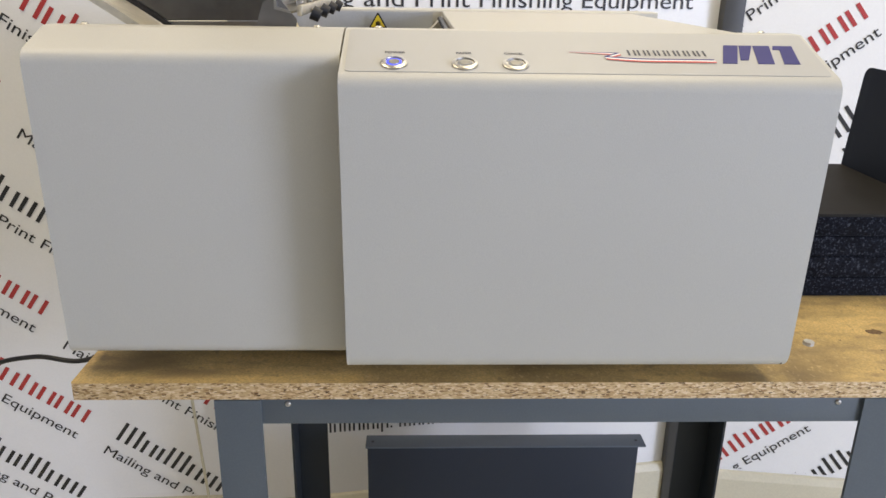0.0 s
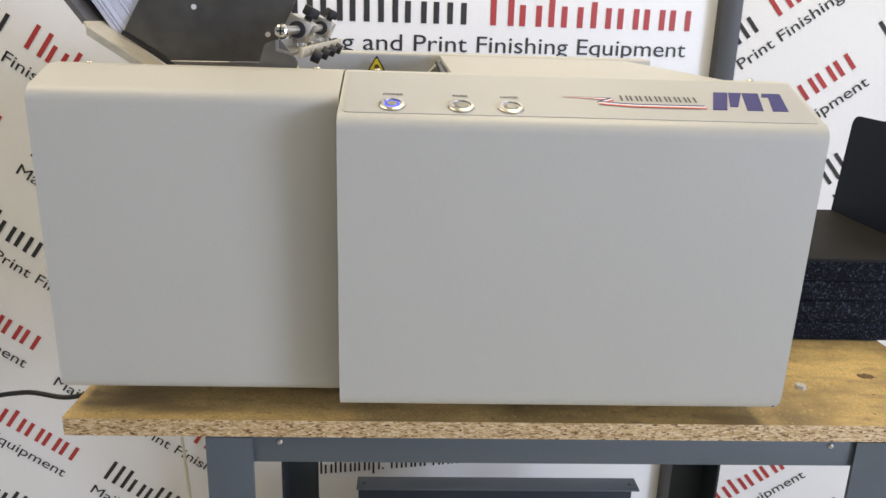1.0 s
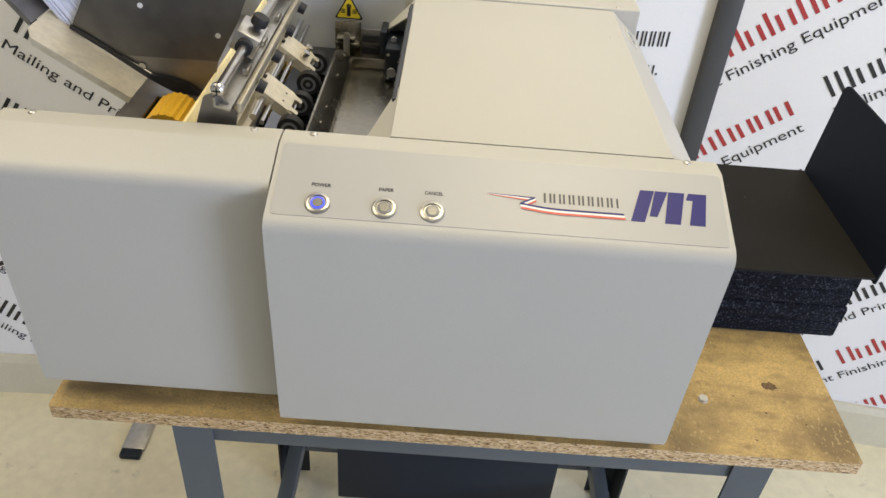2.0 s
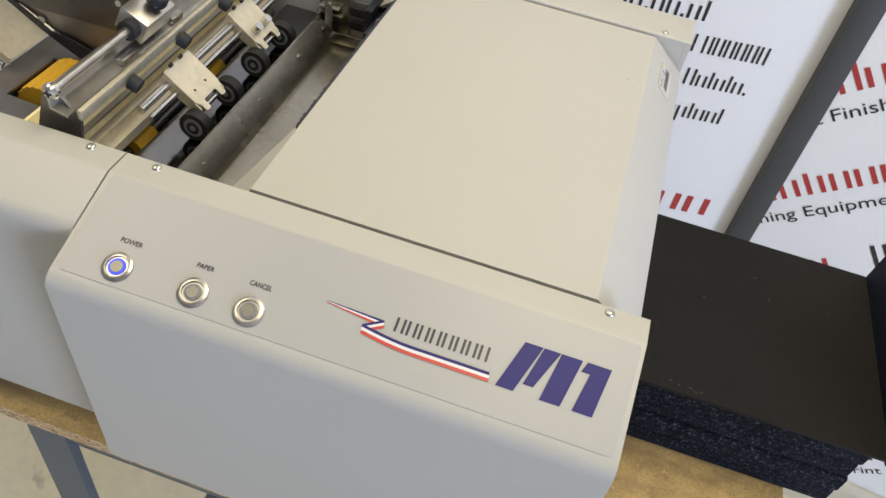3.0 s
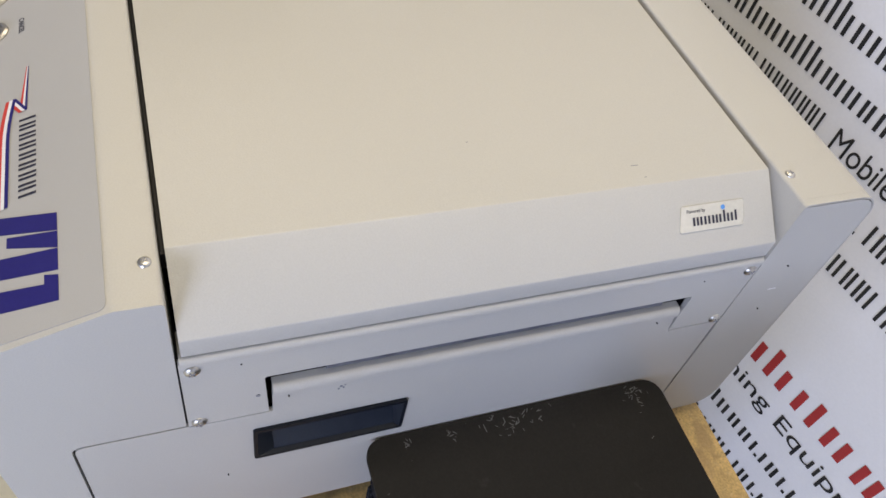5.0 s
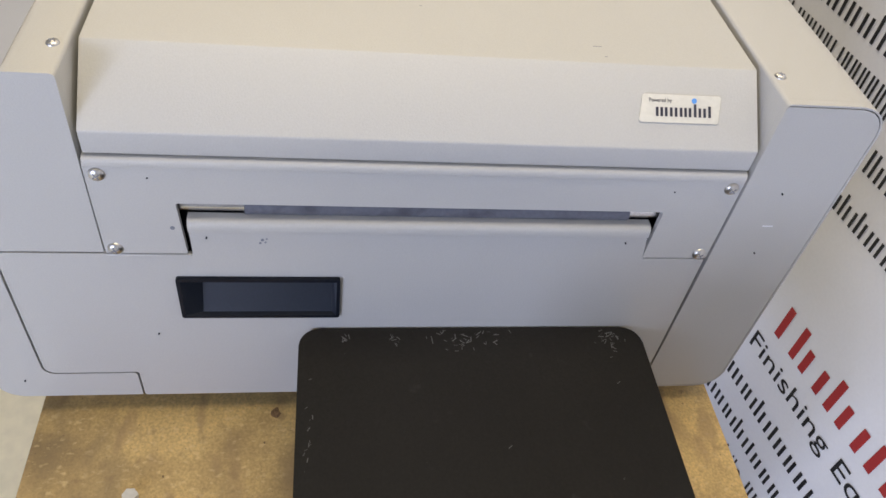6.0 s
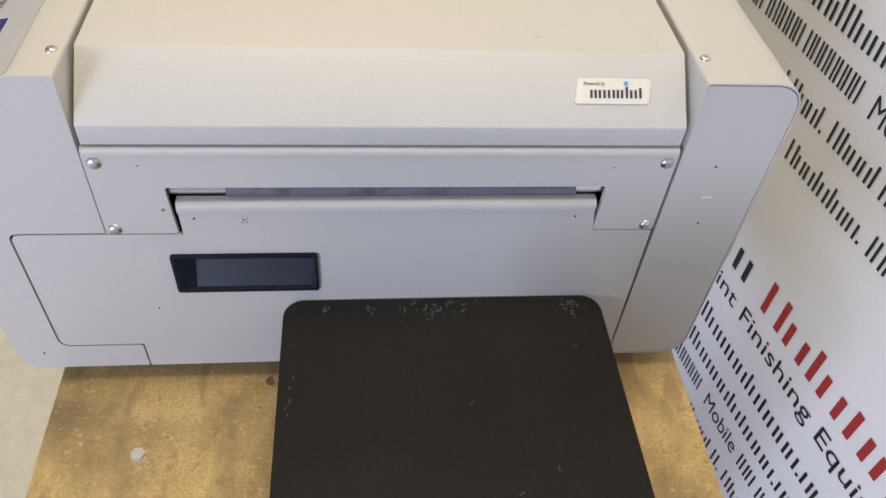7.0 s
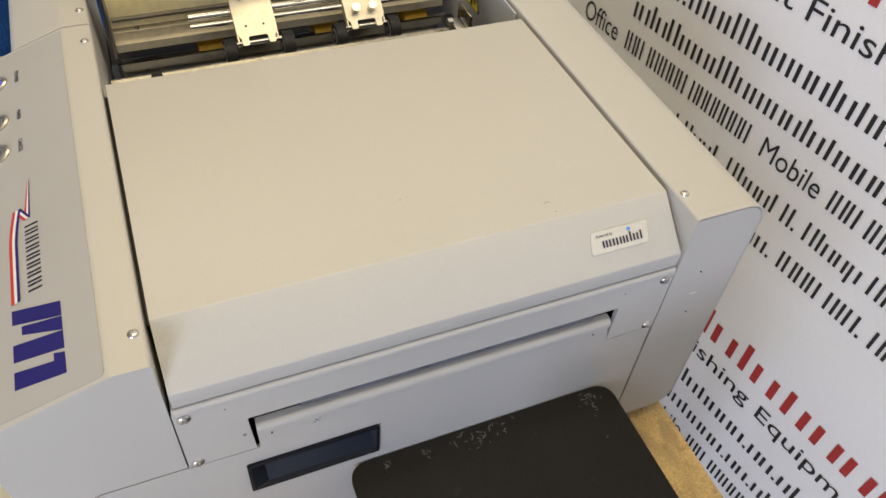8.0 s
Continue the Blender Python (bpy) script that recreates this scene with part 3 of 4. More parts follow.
upper_plate = part("outfeed_plate", bm, PAINT, printer)
bm = slab(bmesh.new(), [rounded([(-0.02, 1.0705), (0.0026, 1.0705), (0.0026, 1.0777), (-0.02, 1.0777)], [0, 0.001, 0.0045, 0], 6)], ON_Y, 0.0945, 0.5215)
part("top_fold", bm, PAINT, upper_plate)
lower = [(0.0925, BASE), (0.5245, BASE), (0.5225, 0.9925), (0.4735, 0.9925), (0.4695, 1.0185), (0.1490, 1.0185), (0.1495, 0.9925), (0.0225, 0.9925), (0.0225, 0.8545), (0.0925, 0.8545)]
grip = [(0.1362, 0.9274), (0.2492, 0.9274), (0.2492, 0.9686), (0.1362, 0.9686)]
grip_mouth = [(0.1378, 0.9290), (0.2475, 0.9290), (0.2475, 0.9668), (0.1378, 0.9668)]
bm = slab(bmesh.new(), [rounded(lower, [0.002, 0.002, 0.001, 0.001, 0, 0, 0.001, 0.006, 0.008, 0.002], 5), grip], ON_X, -0.0028, 0.0002)
lower_panel = part("outfeed_panel", bm, PAINT, printer)
# rolled lip over which the envelopes leave
bm = slab(bmesh.new(), [rounded([(0.0030, 1.0165), (0.0030, 1.0262), (-0.0065, 1.0262), (-0.0065, 1.0238), (-0.003, 1.0228), (-0.003, 1.0165)], [0.001, 0.0062, 0, 0, 0.002, 0], 8)], ON_Y, 0.1492, 0.4692)
part("outfeed_lip", bm, PAINT, lower_panel)
bm = slab(bmesh.new(), [rounded([(0.1350, 0.9264), (0.2500, 0.9264), (0.2500, 0.9702), (0.1350, 0.9702)], 0.002, 3), grip_mouth], ON_X, 0.0003, 0.0030)
grip_ob = part("recessed_grip", bm, GRIP, printer, "dark recessed plastic grip")
bm = bmesh.new()
pts0 = [(0.0028, 0.1378, 0.9290), (0.0028, 0.2475, 0.9290), (0.0028, 0.2475, 0.9668), (0.0028, 0.1378, 0.9668)]
pts1 = [(-0.001, 0.1500, 0.9293), (-0.001, 0.2442, 0.9293), (-0.020, 0.2442, 0.9655), (-0.020, 0.1500, 0.9655)]
v0, v1 = [bm.verts.new(p) for p in pts0], [bm.verts.new(p) for p in pts1]
for i in range(4):
    bm.faces.new((v0[i], v0[(i + 1) % 4], v1[(i + 1) % 4], v1[i]))
bm.faces.new(v1)
part("grip_well", bm, WELL, grip_ob)
for ya, yb in ((0.0932, 0.1488), (0.4742, 0.5220)):
    part("shoulder_fold", box(bmesh.new(), (-0.0026, ya, 0.9902), (0.0013, yb, 0.9930), 0.0011, 2), PAINT, lower_panel)
# exit roller behind the slot
bm = cyl(bmesh.new(), (-0.0095, 0.186, 1.0315), (-0.0095, 0.452, 1.0315), 0.0066, 24)
roller = part("exit_roller", bm, ROLLER, printer, "grey rubber exit roller with smudges")
part("roller_shaft", cyl(bmesh.new(), (-0.0095, 0.140, 1.0315), (-0.0095, 0.4780, 1.0315), 0.0046, 16), CHROME, roller)
# dark box in place of the shade within the outfeed slot
part("slot_shade", box(bmesh.new(), (-0.034, 0.14, 0.99), (-0.026, 0.478, 1.06)), DARK, printer)
for y, z in ((0.101, 1.0642), (0.1005, 0.999), (0.515, 1.0642), (0.5155, 0.999)):
    pan_screw(printer, "plate_screw", (0.0012, y, z), "x", 0.0052)
for x, y in ((-0.0302, 0.085), (-0.4, 0.085), (-0.4585, 0.085), (-0.676, 0.085), (-0.031, 0.5325), (-0.4, 0.5325)):
    pan_screw(printer, "cover_screw", (x, y, TOP), "z", 0.0040)
for y, z in ((0.160, 1.0095), (0.455, 1.0090), (0.13, 1.062), (0.475, 1.06), (0.555, 1.06), (0.56, 1.0), (0.005, 0.845), (0.115, 0.905)):
    part("pin_hole", cyl(bmesh.new(), (0.0003, y, z), (0.0016, y, z), 0.0006, 10), BLACK, printer)

for y, z, r in ((0.1966, 1.0075, 0.0012), (0.1985, 1.0052, 0.0008), (0.195, 1.0045, 0.0009), (0.1995, 1.0085, 0.0007), (0.1395, 1.019, 0.0016)):
    part("paint_chip", cyl(bmesh.new(), (0.0002, y, z), (0.0016 if y < 0.15 else 0.0005, y, z), r, 7), HUB, printer)

# lid over the print engine
lid_prof = [(-0.326, 1.1325), (-0.0405, 1.1325), (0.0008, 1.0965), (0.0008, 1.0795), (-0.028, 1.0795), (-0.05, 1.10), (-0.30, 1.10), (-0.30, 1.127), (-0.326, 1.127)]
bm = slab(bmesh.new(), [rounded(lid_prof, [0.0015, 0.0025, 0.0025, 0.002, 0, 0, 0, 0, 0], 4)], ON_Y, 0.0962, 0.5205)
lid = part("lid", bm, PAINT, printer)
for y0, y1 in ((0.0964, 0.0984), (0.5182, 0.5202)):
    bm = slab(bmesh.new(), [[(-0.0285, 1.0788), (-0.0285, 1.072), (-0.30, 1.072), (-0.30, 1.0995), (-0.05, 1.0995)]], ON_Y, y0, y1)
    part("lid_side", bm, PAINT, lid)
for ya, yb in ((0.0966, 0.225), (0.5200, 0.46)):
    bm = bmesh.new()
    step = 0.04 if yb > ya else -0.02
    tri = [Vector((-0.3265, ya, 1.1268)), Vector((-0.366, ya, 1.085)), Vector((-0.366, ya + step, 1.085)), Vector((-0.3265, yb, 1.1268))]
    hi, lo = [bm.verts.new(p) for p in tri], [bm.verts.new(p + Vector((0.0012, 0, -0.0012))) for p in tri]
    bm.faces.new(hi)
    bm.faces.new(lo)
    for i in range(4):
        bm.faces.new((hi[i], hi[(i + 1) % 4], lo[(i + 1) % 4], lo[i]))
    part("lid_cheek", bm, PAINT, lid)
for x, y, ln in ((-0.060, 0.412, 0.006), (-0.048, 0.417, 0.002), (-0.10, 0.30, 0.0015)):
    part("scratch", box(bmesh.new(), (x, y, 1.1325), (x + 0.0006, y + ln, 1.13262)), HUB, lid)
# black strip that paints the shade into the front lid gap
part("lid_gap_shade", box(bmesh.new(), (-0.322, 0.0928, 1.108), (-0.045, 0.0958, 1.1215), 0.0008), RUBBER, lid, "black strip standing in for shade in the lid gap")
# maker's plate on the sloping edge of the lid
down = Vector((0.0413, 0, -0.036)).normalized()
SLOPE = Matrix.Translation((-0.0405, 0, 1.1325)) @ Matrix(((0, down.x, -down.z, 0), (1, 0, 0, 0), (0, down.z, down.x, 0), (0, 0, 0, 1)))
bm = slab(bmesh.new(), [rounded([(0.4405, 0.0190), (0.4945, 0.0190), (0.4920, 0.0375), (0.4375, 0.0375)], 0.0015, 3)], ON_Z, 0.0002, 0.0011)
bm.transform(SLOPE)
plate_ob = part("maker_plate", bm, LABEL, lid, "small silver label plate")
FLAT = SLOPE @ Matrix.Translation((0, 0, 0.0014)) @ Matrix.Diagonal((1, -1, 1, 1))
lettering("lettering", "Powered by", TEXT_INK, plate_ob, FLAT @ Matrix.Translation((0.4445, -0.0242, 0)), 0.0155, 0.0026)
bars("printed_line", "mnmlnt", TEXT_INK, plate_ob, FLAT @ Matrix.Translation((0.4480, -0.0335, 0)), 0.040, 0.0085, single=True, heavy=1.35)
bm = slab(bmesh.new(), [[(0.4755 + 0.0018 * math.cos(a), 0.0228 + 0.0018 * math.sin(a)) for a in [k * 0.6283 for k in range(10)]]], ON_Z, 0.0012, 0.0015)
bm.transform(SLOPE)
part("logo_dot", bm, material("light_blue_print", (0.1, 0.3, 0.7), 0.4), plate_ob)

# control panel film, buttons and print on the sloping cover
tilt = math.atan2(TOP - 1.1010, 0.066 + 0.0262)
PANEL = Matrix.Translation((0, 0.066, TOP)) @ Matrix.Rotation(tilt, 4, "X")
bm = slab(bmesh.new(), [rounded([(-0.4245, -0.086), (-0.005, -0.086), (-0.003, -0.002), (-0.4255, -0.002)], 0.004, 4)], ON_Z, 0.0001, 0.0006)
bm.transform(PANEL)
film = part("panel_film", bm, OVERLAY, printer, "grey printed control panel film")


def push_button(x, lit):
    v = -0.0710
    bm = bmesh.new()
    ring = [(0.0117, 0.0), (0.0117, 0.0012), (0.0102, 0.0022), (0.0084, 0.0024), (0.0080, 0.0010)]
    prev = None
    for r, z in ring:
        vs = [bm.verts.new((x + r * math.cos(k * math.tau / 36), v + r * math.sin(k * math.tau / 36), z + 0.0006)) for k in range(36)]
        if prev:
            for k in range(36):
                bm.faces.new((prev[k], prev[(k + 1) % 36], vs[(k + 1) % 36], vs[k]))
        prev = vs
    bm.faces.new(prev)
    bm.transform(PANEL)
    b = part("push_button", bm, STEEL, printer, "steel push button with a glowing blue ring" if lit else "unlit steel push button with a grey ring")
    bm = bmesh.new()
    for r0, r1, z in ((0.0066, 0.0050, 0.0022),):
        a0 = [bm.verts.new((x + r0 * math.cos(k * math.tau / 36), v + r0 * math.sin(k * math.tau / 36), z)) for k in range(36)]
        a1 = [bm.verts.new((x + r1 * math.cos(k * math.tau / 36), v + r1 * math.sin(k * math.tau / 36), z + 0.0003)) for k in range(36)]
        for k in range(36):
            bm.faces.new((a0[k], a0[(k + 1) % 36], a1[(k + 1) % 36], a1[k]))
    bm.transform(PANEL)
    part("light_ring", bm, GLOW if lit else HUB, b)
    bm = cyl(bmesh.new(), (x, v, 0.0018), (x, v, 0.0027), 0.0051, 32, 0.0047)
    bm.transform(PANEL)
    part("button_cap", bm, BUTTON, b)


for x, lit in ((-0.383, True), (-0.322, False), (-0.278, False)):
    push_button(x, lit)
INKED = PANEL @ Matrix.Translation((0, 0, 0.0009))
for text, x0, x1 in (("POWER", -0.3915, -0.3735), ("PAPER", -0.3290, -0.3150), ("CANCEL", -0.2865, -0.2690)):
    lettering("lettering", text, TEXT_INK, film, INKED @ Matrix.Translation((x0, -0.0515, 0)), x1 - x0, 0.0038, bold=0.022)
bars("printed_line", "HHHHHHHH", TEXT_INK, film, INKED @ Matrix.Translation((-0.176, -0.0505, 0)), 0.072, 0.0112, single=True, heavy=1.05)


def ribbon(mat, rows, lift):
    bm = bmesh.new()
    prev = None
    for x, lo, hi in rows:
        a = [bm.verts.new(PANEL @ Vector((x, lo, lift))), bm.verts.new(PANEL @ Vector((x, hi, lift)))]
        if prev:
            bm.faces.new((prev[0], a[0], a[1], prev[1]))
        prev = a
    part("stripe", bm, mat, film)


# a swept ribbon in three colours: a thin upper sweep, a fold, a long lower sweep
for mat, o in ((BLUE_INK, 0.0), (WHITE_INK, -0.0023), (RED_INK, -0.0046)):
    ribbon(mat, [(-0.228 + 0.045 * k / 8, -0.0440 - 0.0012 * k / 8 + o * (0.25 + 0.5 * k / 8) - 0.0021 * (0.2 + 0.8 * k / 8), -0.0440 - 0.0012 * k / 8 + o * (0.25 + 0.5 * k / 8)) for k in range(9)], 0.0010 + abs(o) * 0.01)
    ribbon(mat, [(-0.197 + 0.013 * k / 4 - o * 0.4, -0.0525 + 0.0075 * k / 4 + o * 0.75 - 0.0024, -0.0525 + 0.0075 * k / 4 + o * 0.75) for k in range(5)], 0.0011 + abs(o) * 0.01)
    ribbon(mat, [(-0.1975 + 0.097 * k / 12 - o * 0.2, -0.0525 - 0.0042 * math.sin(min(k / 5, 1) * 1.57) + o - 0.0025, -0.0525 - 0.0042 * math.sin(min(k / 5, 1) * 1.57) + o) for k in range(13)], 0.0012 + abs(o) * 0.01)


def flat_shape(pts, mat):
    bm = slab(bmesh.new(), [pts], ON_Z, 0.0007, 0.0010)
    bm.transform(PANEL)
    part("logo_block", bm, mat, film, "violet-blue slanted block of the logo")


S0, S1 = -0.0640, -0.0270
flat_shape([(-0.0945, S0), (-0.0815, S0), (-0.0695, S1), (-0.0830, S1)], BLUE_INK)
flat_shape([(-0.0765, S0 + 0.0070), (-0.0690, S0 + 0.0070), (-0.0566, S1), (-0.0688, S1)], BLUE_INK)
flat_shape([(-0.0628, S0), (-0.0480, S0), (-0.0405, S1), (-0.0560, S1)], BLUE_INK)
flat_shape([(-0.0395, S0), (-0.0250, S0), (-0.0195, S1), (-0.0370, S1), (-0.0400, -0.0350), (-0.0335, -0.0350)], BLUE_INK)

# ---- feeder inside the opening ----
# exit trough beside the lid
bm = slab(bmesh.new(), [[(-0.4345, 1.020), (-0.4345, 1.0645), (-0.4320, 1.0645), (-0.4125, 1.0455), (-0.4115, 1.0350), (-0.337, 1.0325), (-0.337, 1.0300), (-0.4140, 1.0320)]], ON_Y, 0.096, 0.517)
trough = part("trough", bm, TROUGH, printer, "folded steel exit trough")
part("end_cap", box(bmesh.new(), (-0.4347, 0.137, 1.046), (-0.4195, 0.149, 1.0652), 0.0015), RUBBER, trough, "black rubber end cap")
for y in (0.166, 0.185, 0.222, 0.260, 0.303, 0.40, 0.47):
    c = Vector((-0.4223, y, 1.0552))
    out = Vector((0.70, 0, 0.714))
    part("rivet", cyl(bmesh.new(), c - out * 0.001, c + out * 0.0016, 0.0019, 14, 0.0012), CHROME, trough)
part("end_flange", box(bmesh.new(), (-0.414, 0.476, 1.0352), (-0.337, 0.4785, 1.0500), 0.0008), TROUGH, trough)
# sheet added to darken the recess under the lid
part("side_plate", box(bmesh.new(), (-0.3355, 0.105, 0.99), (-0.3325, 0.515, 1.100)), DARK, printer, "dark sheet closing the recess under the lid")
bm = box(bmesh.new(), (-0.3318, 0.195, 1.1215), (-0.3272, 0.505, 1.1255))
brush = part("edge_brush", bm, BLACK, printer, "black brush strip under the lid edge")
for k in range(40):
    y = 0.198 + 0.0076 * k
    part("tuft", box(bmesh.new(), (-0.3326 - 0.0004 * (k % 3), y, 1.1220), (-0.3319, y + 0.0042, 1.1250)), BLACK, brush)
# latch mechanism at the rear end of the trough
bm = box(bmesh.new(), (-0.362, 0.440, 1.0330), (-0.3375, 0.512, 1.082), 0.003)
box(bm, (-0.372, 0.470, 1.058), (-0.3625, 0.512, 1.094), 0.002)
latch = part("latch_housing", bm, NAVY, printer, "dark blue plastic latch housing")
for y, z, r in ((0.4385, 1.048, 0.0065), (0.4685, 1.085, 0.004)):
    part("latch_roller", cyl(bmesh.new(), (-0.352, y - 0.004, z), (-0.352, y + 0.001, z), r, 18), HUB, latch)
for x, z in ((-0.357, 1.074), (-0.342, 1.064), (-0.357, 1.040)):
    part("latch_screw", cyl(bmesh.new(), (x, 0.4375, z), (x, 0.4398, z), 0.0022, 12, 0.0014), CHROME, latch)
bm = box(bmesh.new(), (-0.440, 0.4985, 1.03), (-0.402, 0.5015, 1.0945), 0.001)
box(bm, (-0.4385, 0.484, 1.0660), (-0.4045, 0.4984, 1.0680), 0.0006)
box(bm, (-0.4385, 0.472, 1.0400), (-0.4215, 0.4984, 1.0420), 0.0006)
stand = part("bracket_stand", bm, TROUGH, printer)
bm = box(bmesh.new(), (-0.4255, 0.4800, 1.044), (-0.4165, 0.4830, 1.082), 0.0012)
cyl(bm, (-0.421, 0.4835, 1.080), (-0.421, 0.4775, 1.080), 0.0046, 16)
cyl(bm, (-0.421, 0.4835, 1.047), (-0.421, 0.4775, 1.047), 0.0046, 16)
part("link", bm, STEEL, stand)
part("clip", box(bmesh.new(), (-0.436, 0.486, 1.0725), (-0.410, 0.4980, 1.0750), 0.0008), STEEL, stand)
for z in (1.048, 1.066):
    bm = slab(bmesh.new(), [rounded([(-0.4000, z), (-0.3725, z), (-0.3725, z + 0.0105), (-0.4000, z + 0.0105)], 0.003, 4)], ON_Y, 0.4960, 0.5010)
    part("finger", bm, BLACK, stand)
bm = box(bmesh.new(), (-0.4020, 0.5012, 1.036), (-0.366, 0.5040, 1.084), 0.001)
part("slotted_plate", bm, SHEET, stand)
bm = slab(bmesh.new(), [rounded([(-0.442, 1.095), (-0.400, 1.095), (-0.421, 1.1315)], 0.002, 3)], ON_Y, 0.5075, 0.5085)
sign = part("warning_sign", bm, BLACK, printer, "yellow triangular pinch warning sticker")
bm = slab(bmesh.new(), [rounded([(-0.4385, 1.097), (-0.4035, 1.097), (-0.421, 1.1275)], 0.0015, 3)], ON_Y, 0.5068, 0.5073)
part("sign_field", bm, SIGN, sign)
bm = bmesh.new()
box(bm, (-0.4235, 0.5060, 1.0995), (-0.4185, 0.5066, 1.1125))
for i, x in enumerate((-0.4240, -0.4222, -0.4204, -0.4186)):
    box(bm, (x, 0.5060, 1.1125), (x + 0.0012, 0.5066, 1.1165 + 0.0012 * (i in (1, 2))))
for x in (-0.4325, -0.4155):
    for z in (1.1040, 1.1062, 1.1084):
        box(bm, (x, 0.5061, z), (x + 0.0062, 0.5065, z + 0.0011))
part("sign_mark", bm, BLACK, sign)

# rollers, springs and shafts
for x, z, r in ((-0.4875, 1.092, 0.0042), (-0.478, 1.086, 0.003)):
    part("shaft", cyl(bmesh.new(), (x, 0.19, z), (x, 0.49, z), r, 16), CHROME, printer)


def nip_wheel(y, x=-0.454, z=1.062, r=0.0152):
    w = part("nip_wheel", cyl(bmesh.new(), (x, y, z), (x, y + 0.012, z), r, 28), RUBBER, printer, "black rubber nip wheel")
    bm = cyl(bmesh.new(), (x, y - 0.0006, z), (x, y + 0.0126, z), r * 0.66, 24)
    hub = part("hub", bm, HUB, w)
    part("bore", cyl(bmesh.new(), (x, y - 0.001, z), (x, y + 0.013, z), r * 0.45, 20), RUBBER, w)
    part("axle_end", cyl(bmesh.new(), (x, y - 0.0016, z), (x, y + 0.0136, z), r * 0.2, 12), HUB, w)


def nip_bracket(y, nuts):
    top_p, low_p = Vector((-0.4915, 0, 1.1045)), Vector((-0.458, 0, 1.078))
    d = (low_p - top_p).normalized()
    n = Vector((-d.z, 0, d.x))
    m = Matrix(((d.x, 0, n.x, top_p.x), (0, 1, 0, 0), (d.z, 0, n.z, top_p.z), (0, 0, 0, 1)))
    bm = bmesh.new()
    outer = rounded([(0, y), (0.040, y), (0.046, y + 0.004), (0.054, y + 0.004), (0.054, y + 0.012), (0.044, y + 0.012), (0.044, y + 0.034), (0.054, y + 0.034), (0.054, y + 0.042), (0.046, y + 0.042), (0.040, y + 0.046), (0, y + 0.046)], 0.002, 2)
    slab(bm, [outer], ON_Z, 0, 0.0014)
    for yy in (y, y + 0.0446):
        slab(bm, [[(0.002, -0.012), (0.052, -0.010), (0.050, -0.0002), (0.002, -0.0002)]], lambda u, v, w: (u, w, v), yy, yy + 0.0014)
    bm.transform(m)
    b = part("nip_bracket", bm, BRACKET, printer, "folded nickel-plated wheel bracket")
    ends = [m @ Vector((0.0495, y - 0.002, -0.004)), m @ Vector((0.0495, y + 0.049, -0.004))]
    part("pin", cyl(bmesh.new(), *ends, 0.0028, 14), CHROME, b)
    for yy in (y + 0.012, y + 0.032):
        p = m @ Vector((0.032, yy, 0.0015))
        if nuts:
            part("nut", cyl(bmesh.new(), p, p + n * 0.011, 0.0048, 16), CHROME, b)
        else:
            part("pin_hole", cyl(bmesh.new(), p, p + n * 0.0003, 0.0014, 10), BLACK, b)
    for yy in (y + 0.012, y + 0.03):
        p = m @ Vector((0.0, yy, 0.0015))
        part("screw_tip", cyl(bmesh.new(), p, p + n * 0.004, 0.002, 10), BLACK, b)


for y, nuts in ((0.237, False), (0.365, True)):
    nip_bracket(y, nuts)
    nip_wheel(y - 0.016)
    nip_wheel(y + 0.050)
part("deck_plate", box(bmesh.new(), (-0.560, 0.11, 0.990), (-0.4345, 0.515, 0.993)), NAVY, printer)
part("paper_guide", box(bmesh.new(), (-0.492, 0.098, 1.0435), (-0.4348, 0.515, 1.0455)), POLISHED, printer, "polished steel guide plate under the nip wheels")
part("feed_shaft", cyl(bmesh.new(), (-0.515, 0.11, 1.028), (-0.515, 0.515, 1.028), 0.006, 16), SHEET, printer)
for y in (0.197, 0.338, 0.455):
    part("feed_roller", cyl(bmesh.new(), (-0.515, y, 1.028), (-0.515, y + 0.031, 1.028), 0.0165, 28), YELLOW, printer, "yellow rubber feed roller")

# separator gate: channel, cream bar, sliding blocks on a round rod
rod = part("separator_rod", cyl(bmesh.new(), (-0.494, 0.098, 1.169), (-0.494, 0.50, 1.169), 0.0044, 20), STEEL, printer, "bright round separator rod")
bm = cyl(bmesh.new(), (-0.494, 0.0955, 1.169), (-0.494, 0.0985, 1.169), 0.0070, 24)
for r0, r1, ya, yb in ((0.0060, 0.0070, 0.0930, 0.0955), (0.0040, 0.0060, 0.0915, 0.0930)):
    cyl(bm, (-0.494, ya, 1.169), (-0.494, yb, 1.169), r0, 24, r1)
part("rod_cap", bm, CHROME, rod)
for a in ((0.0036, 0.0006), (0.0006, 0.0036)):
    part("cap_slot", box(bmesh.new(), (-0.494 - a[0], 0.0909, 1.169 - a[1]), (-0.494 + a[0], 0.0914, 1.169 + a[1])), BLACK, rod)


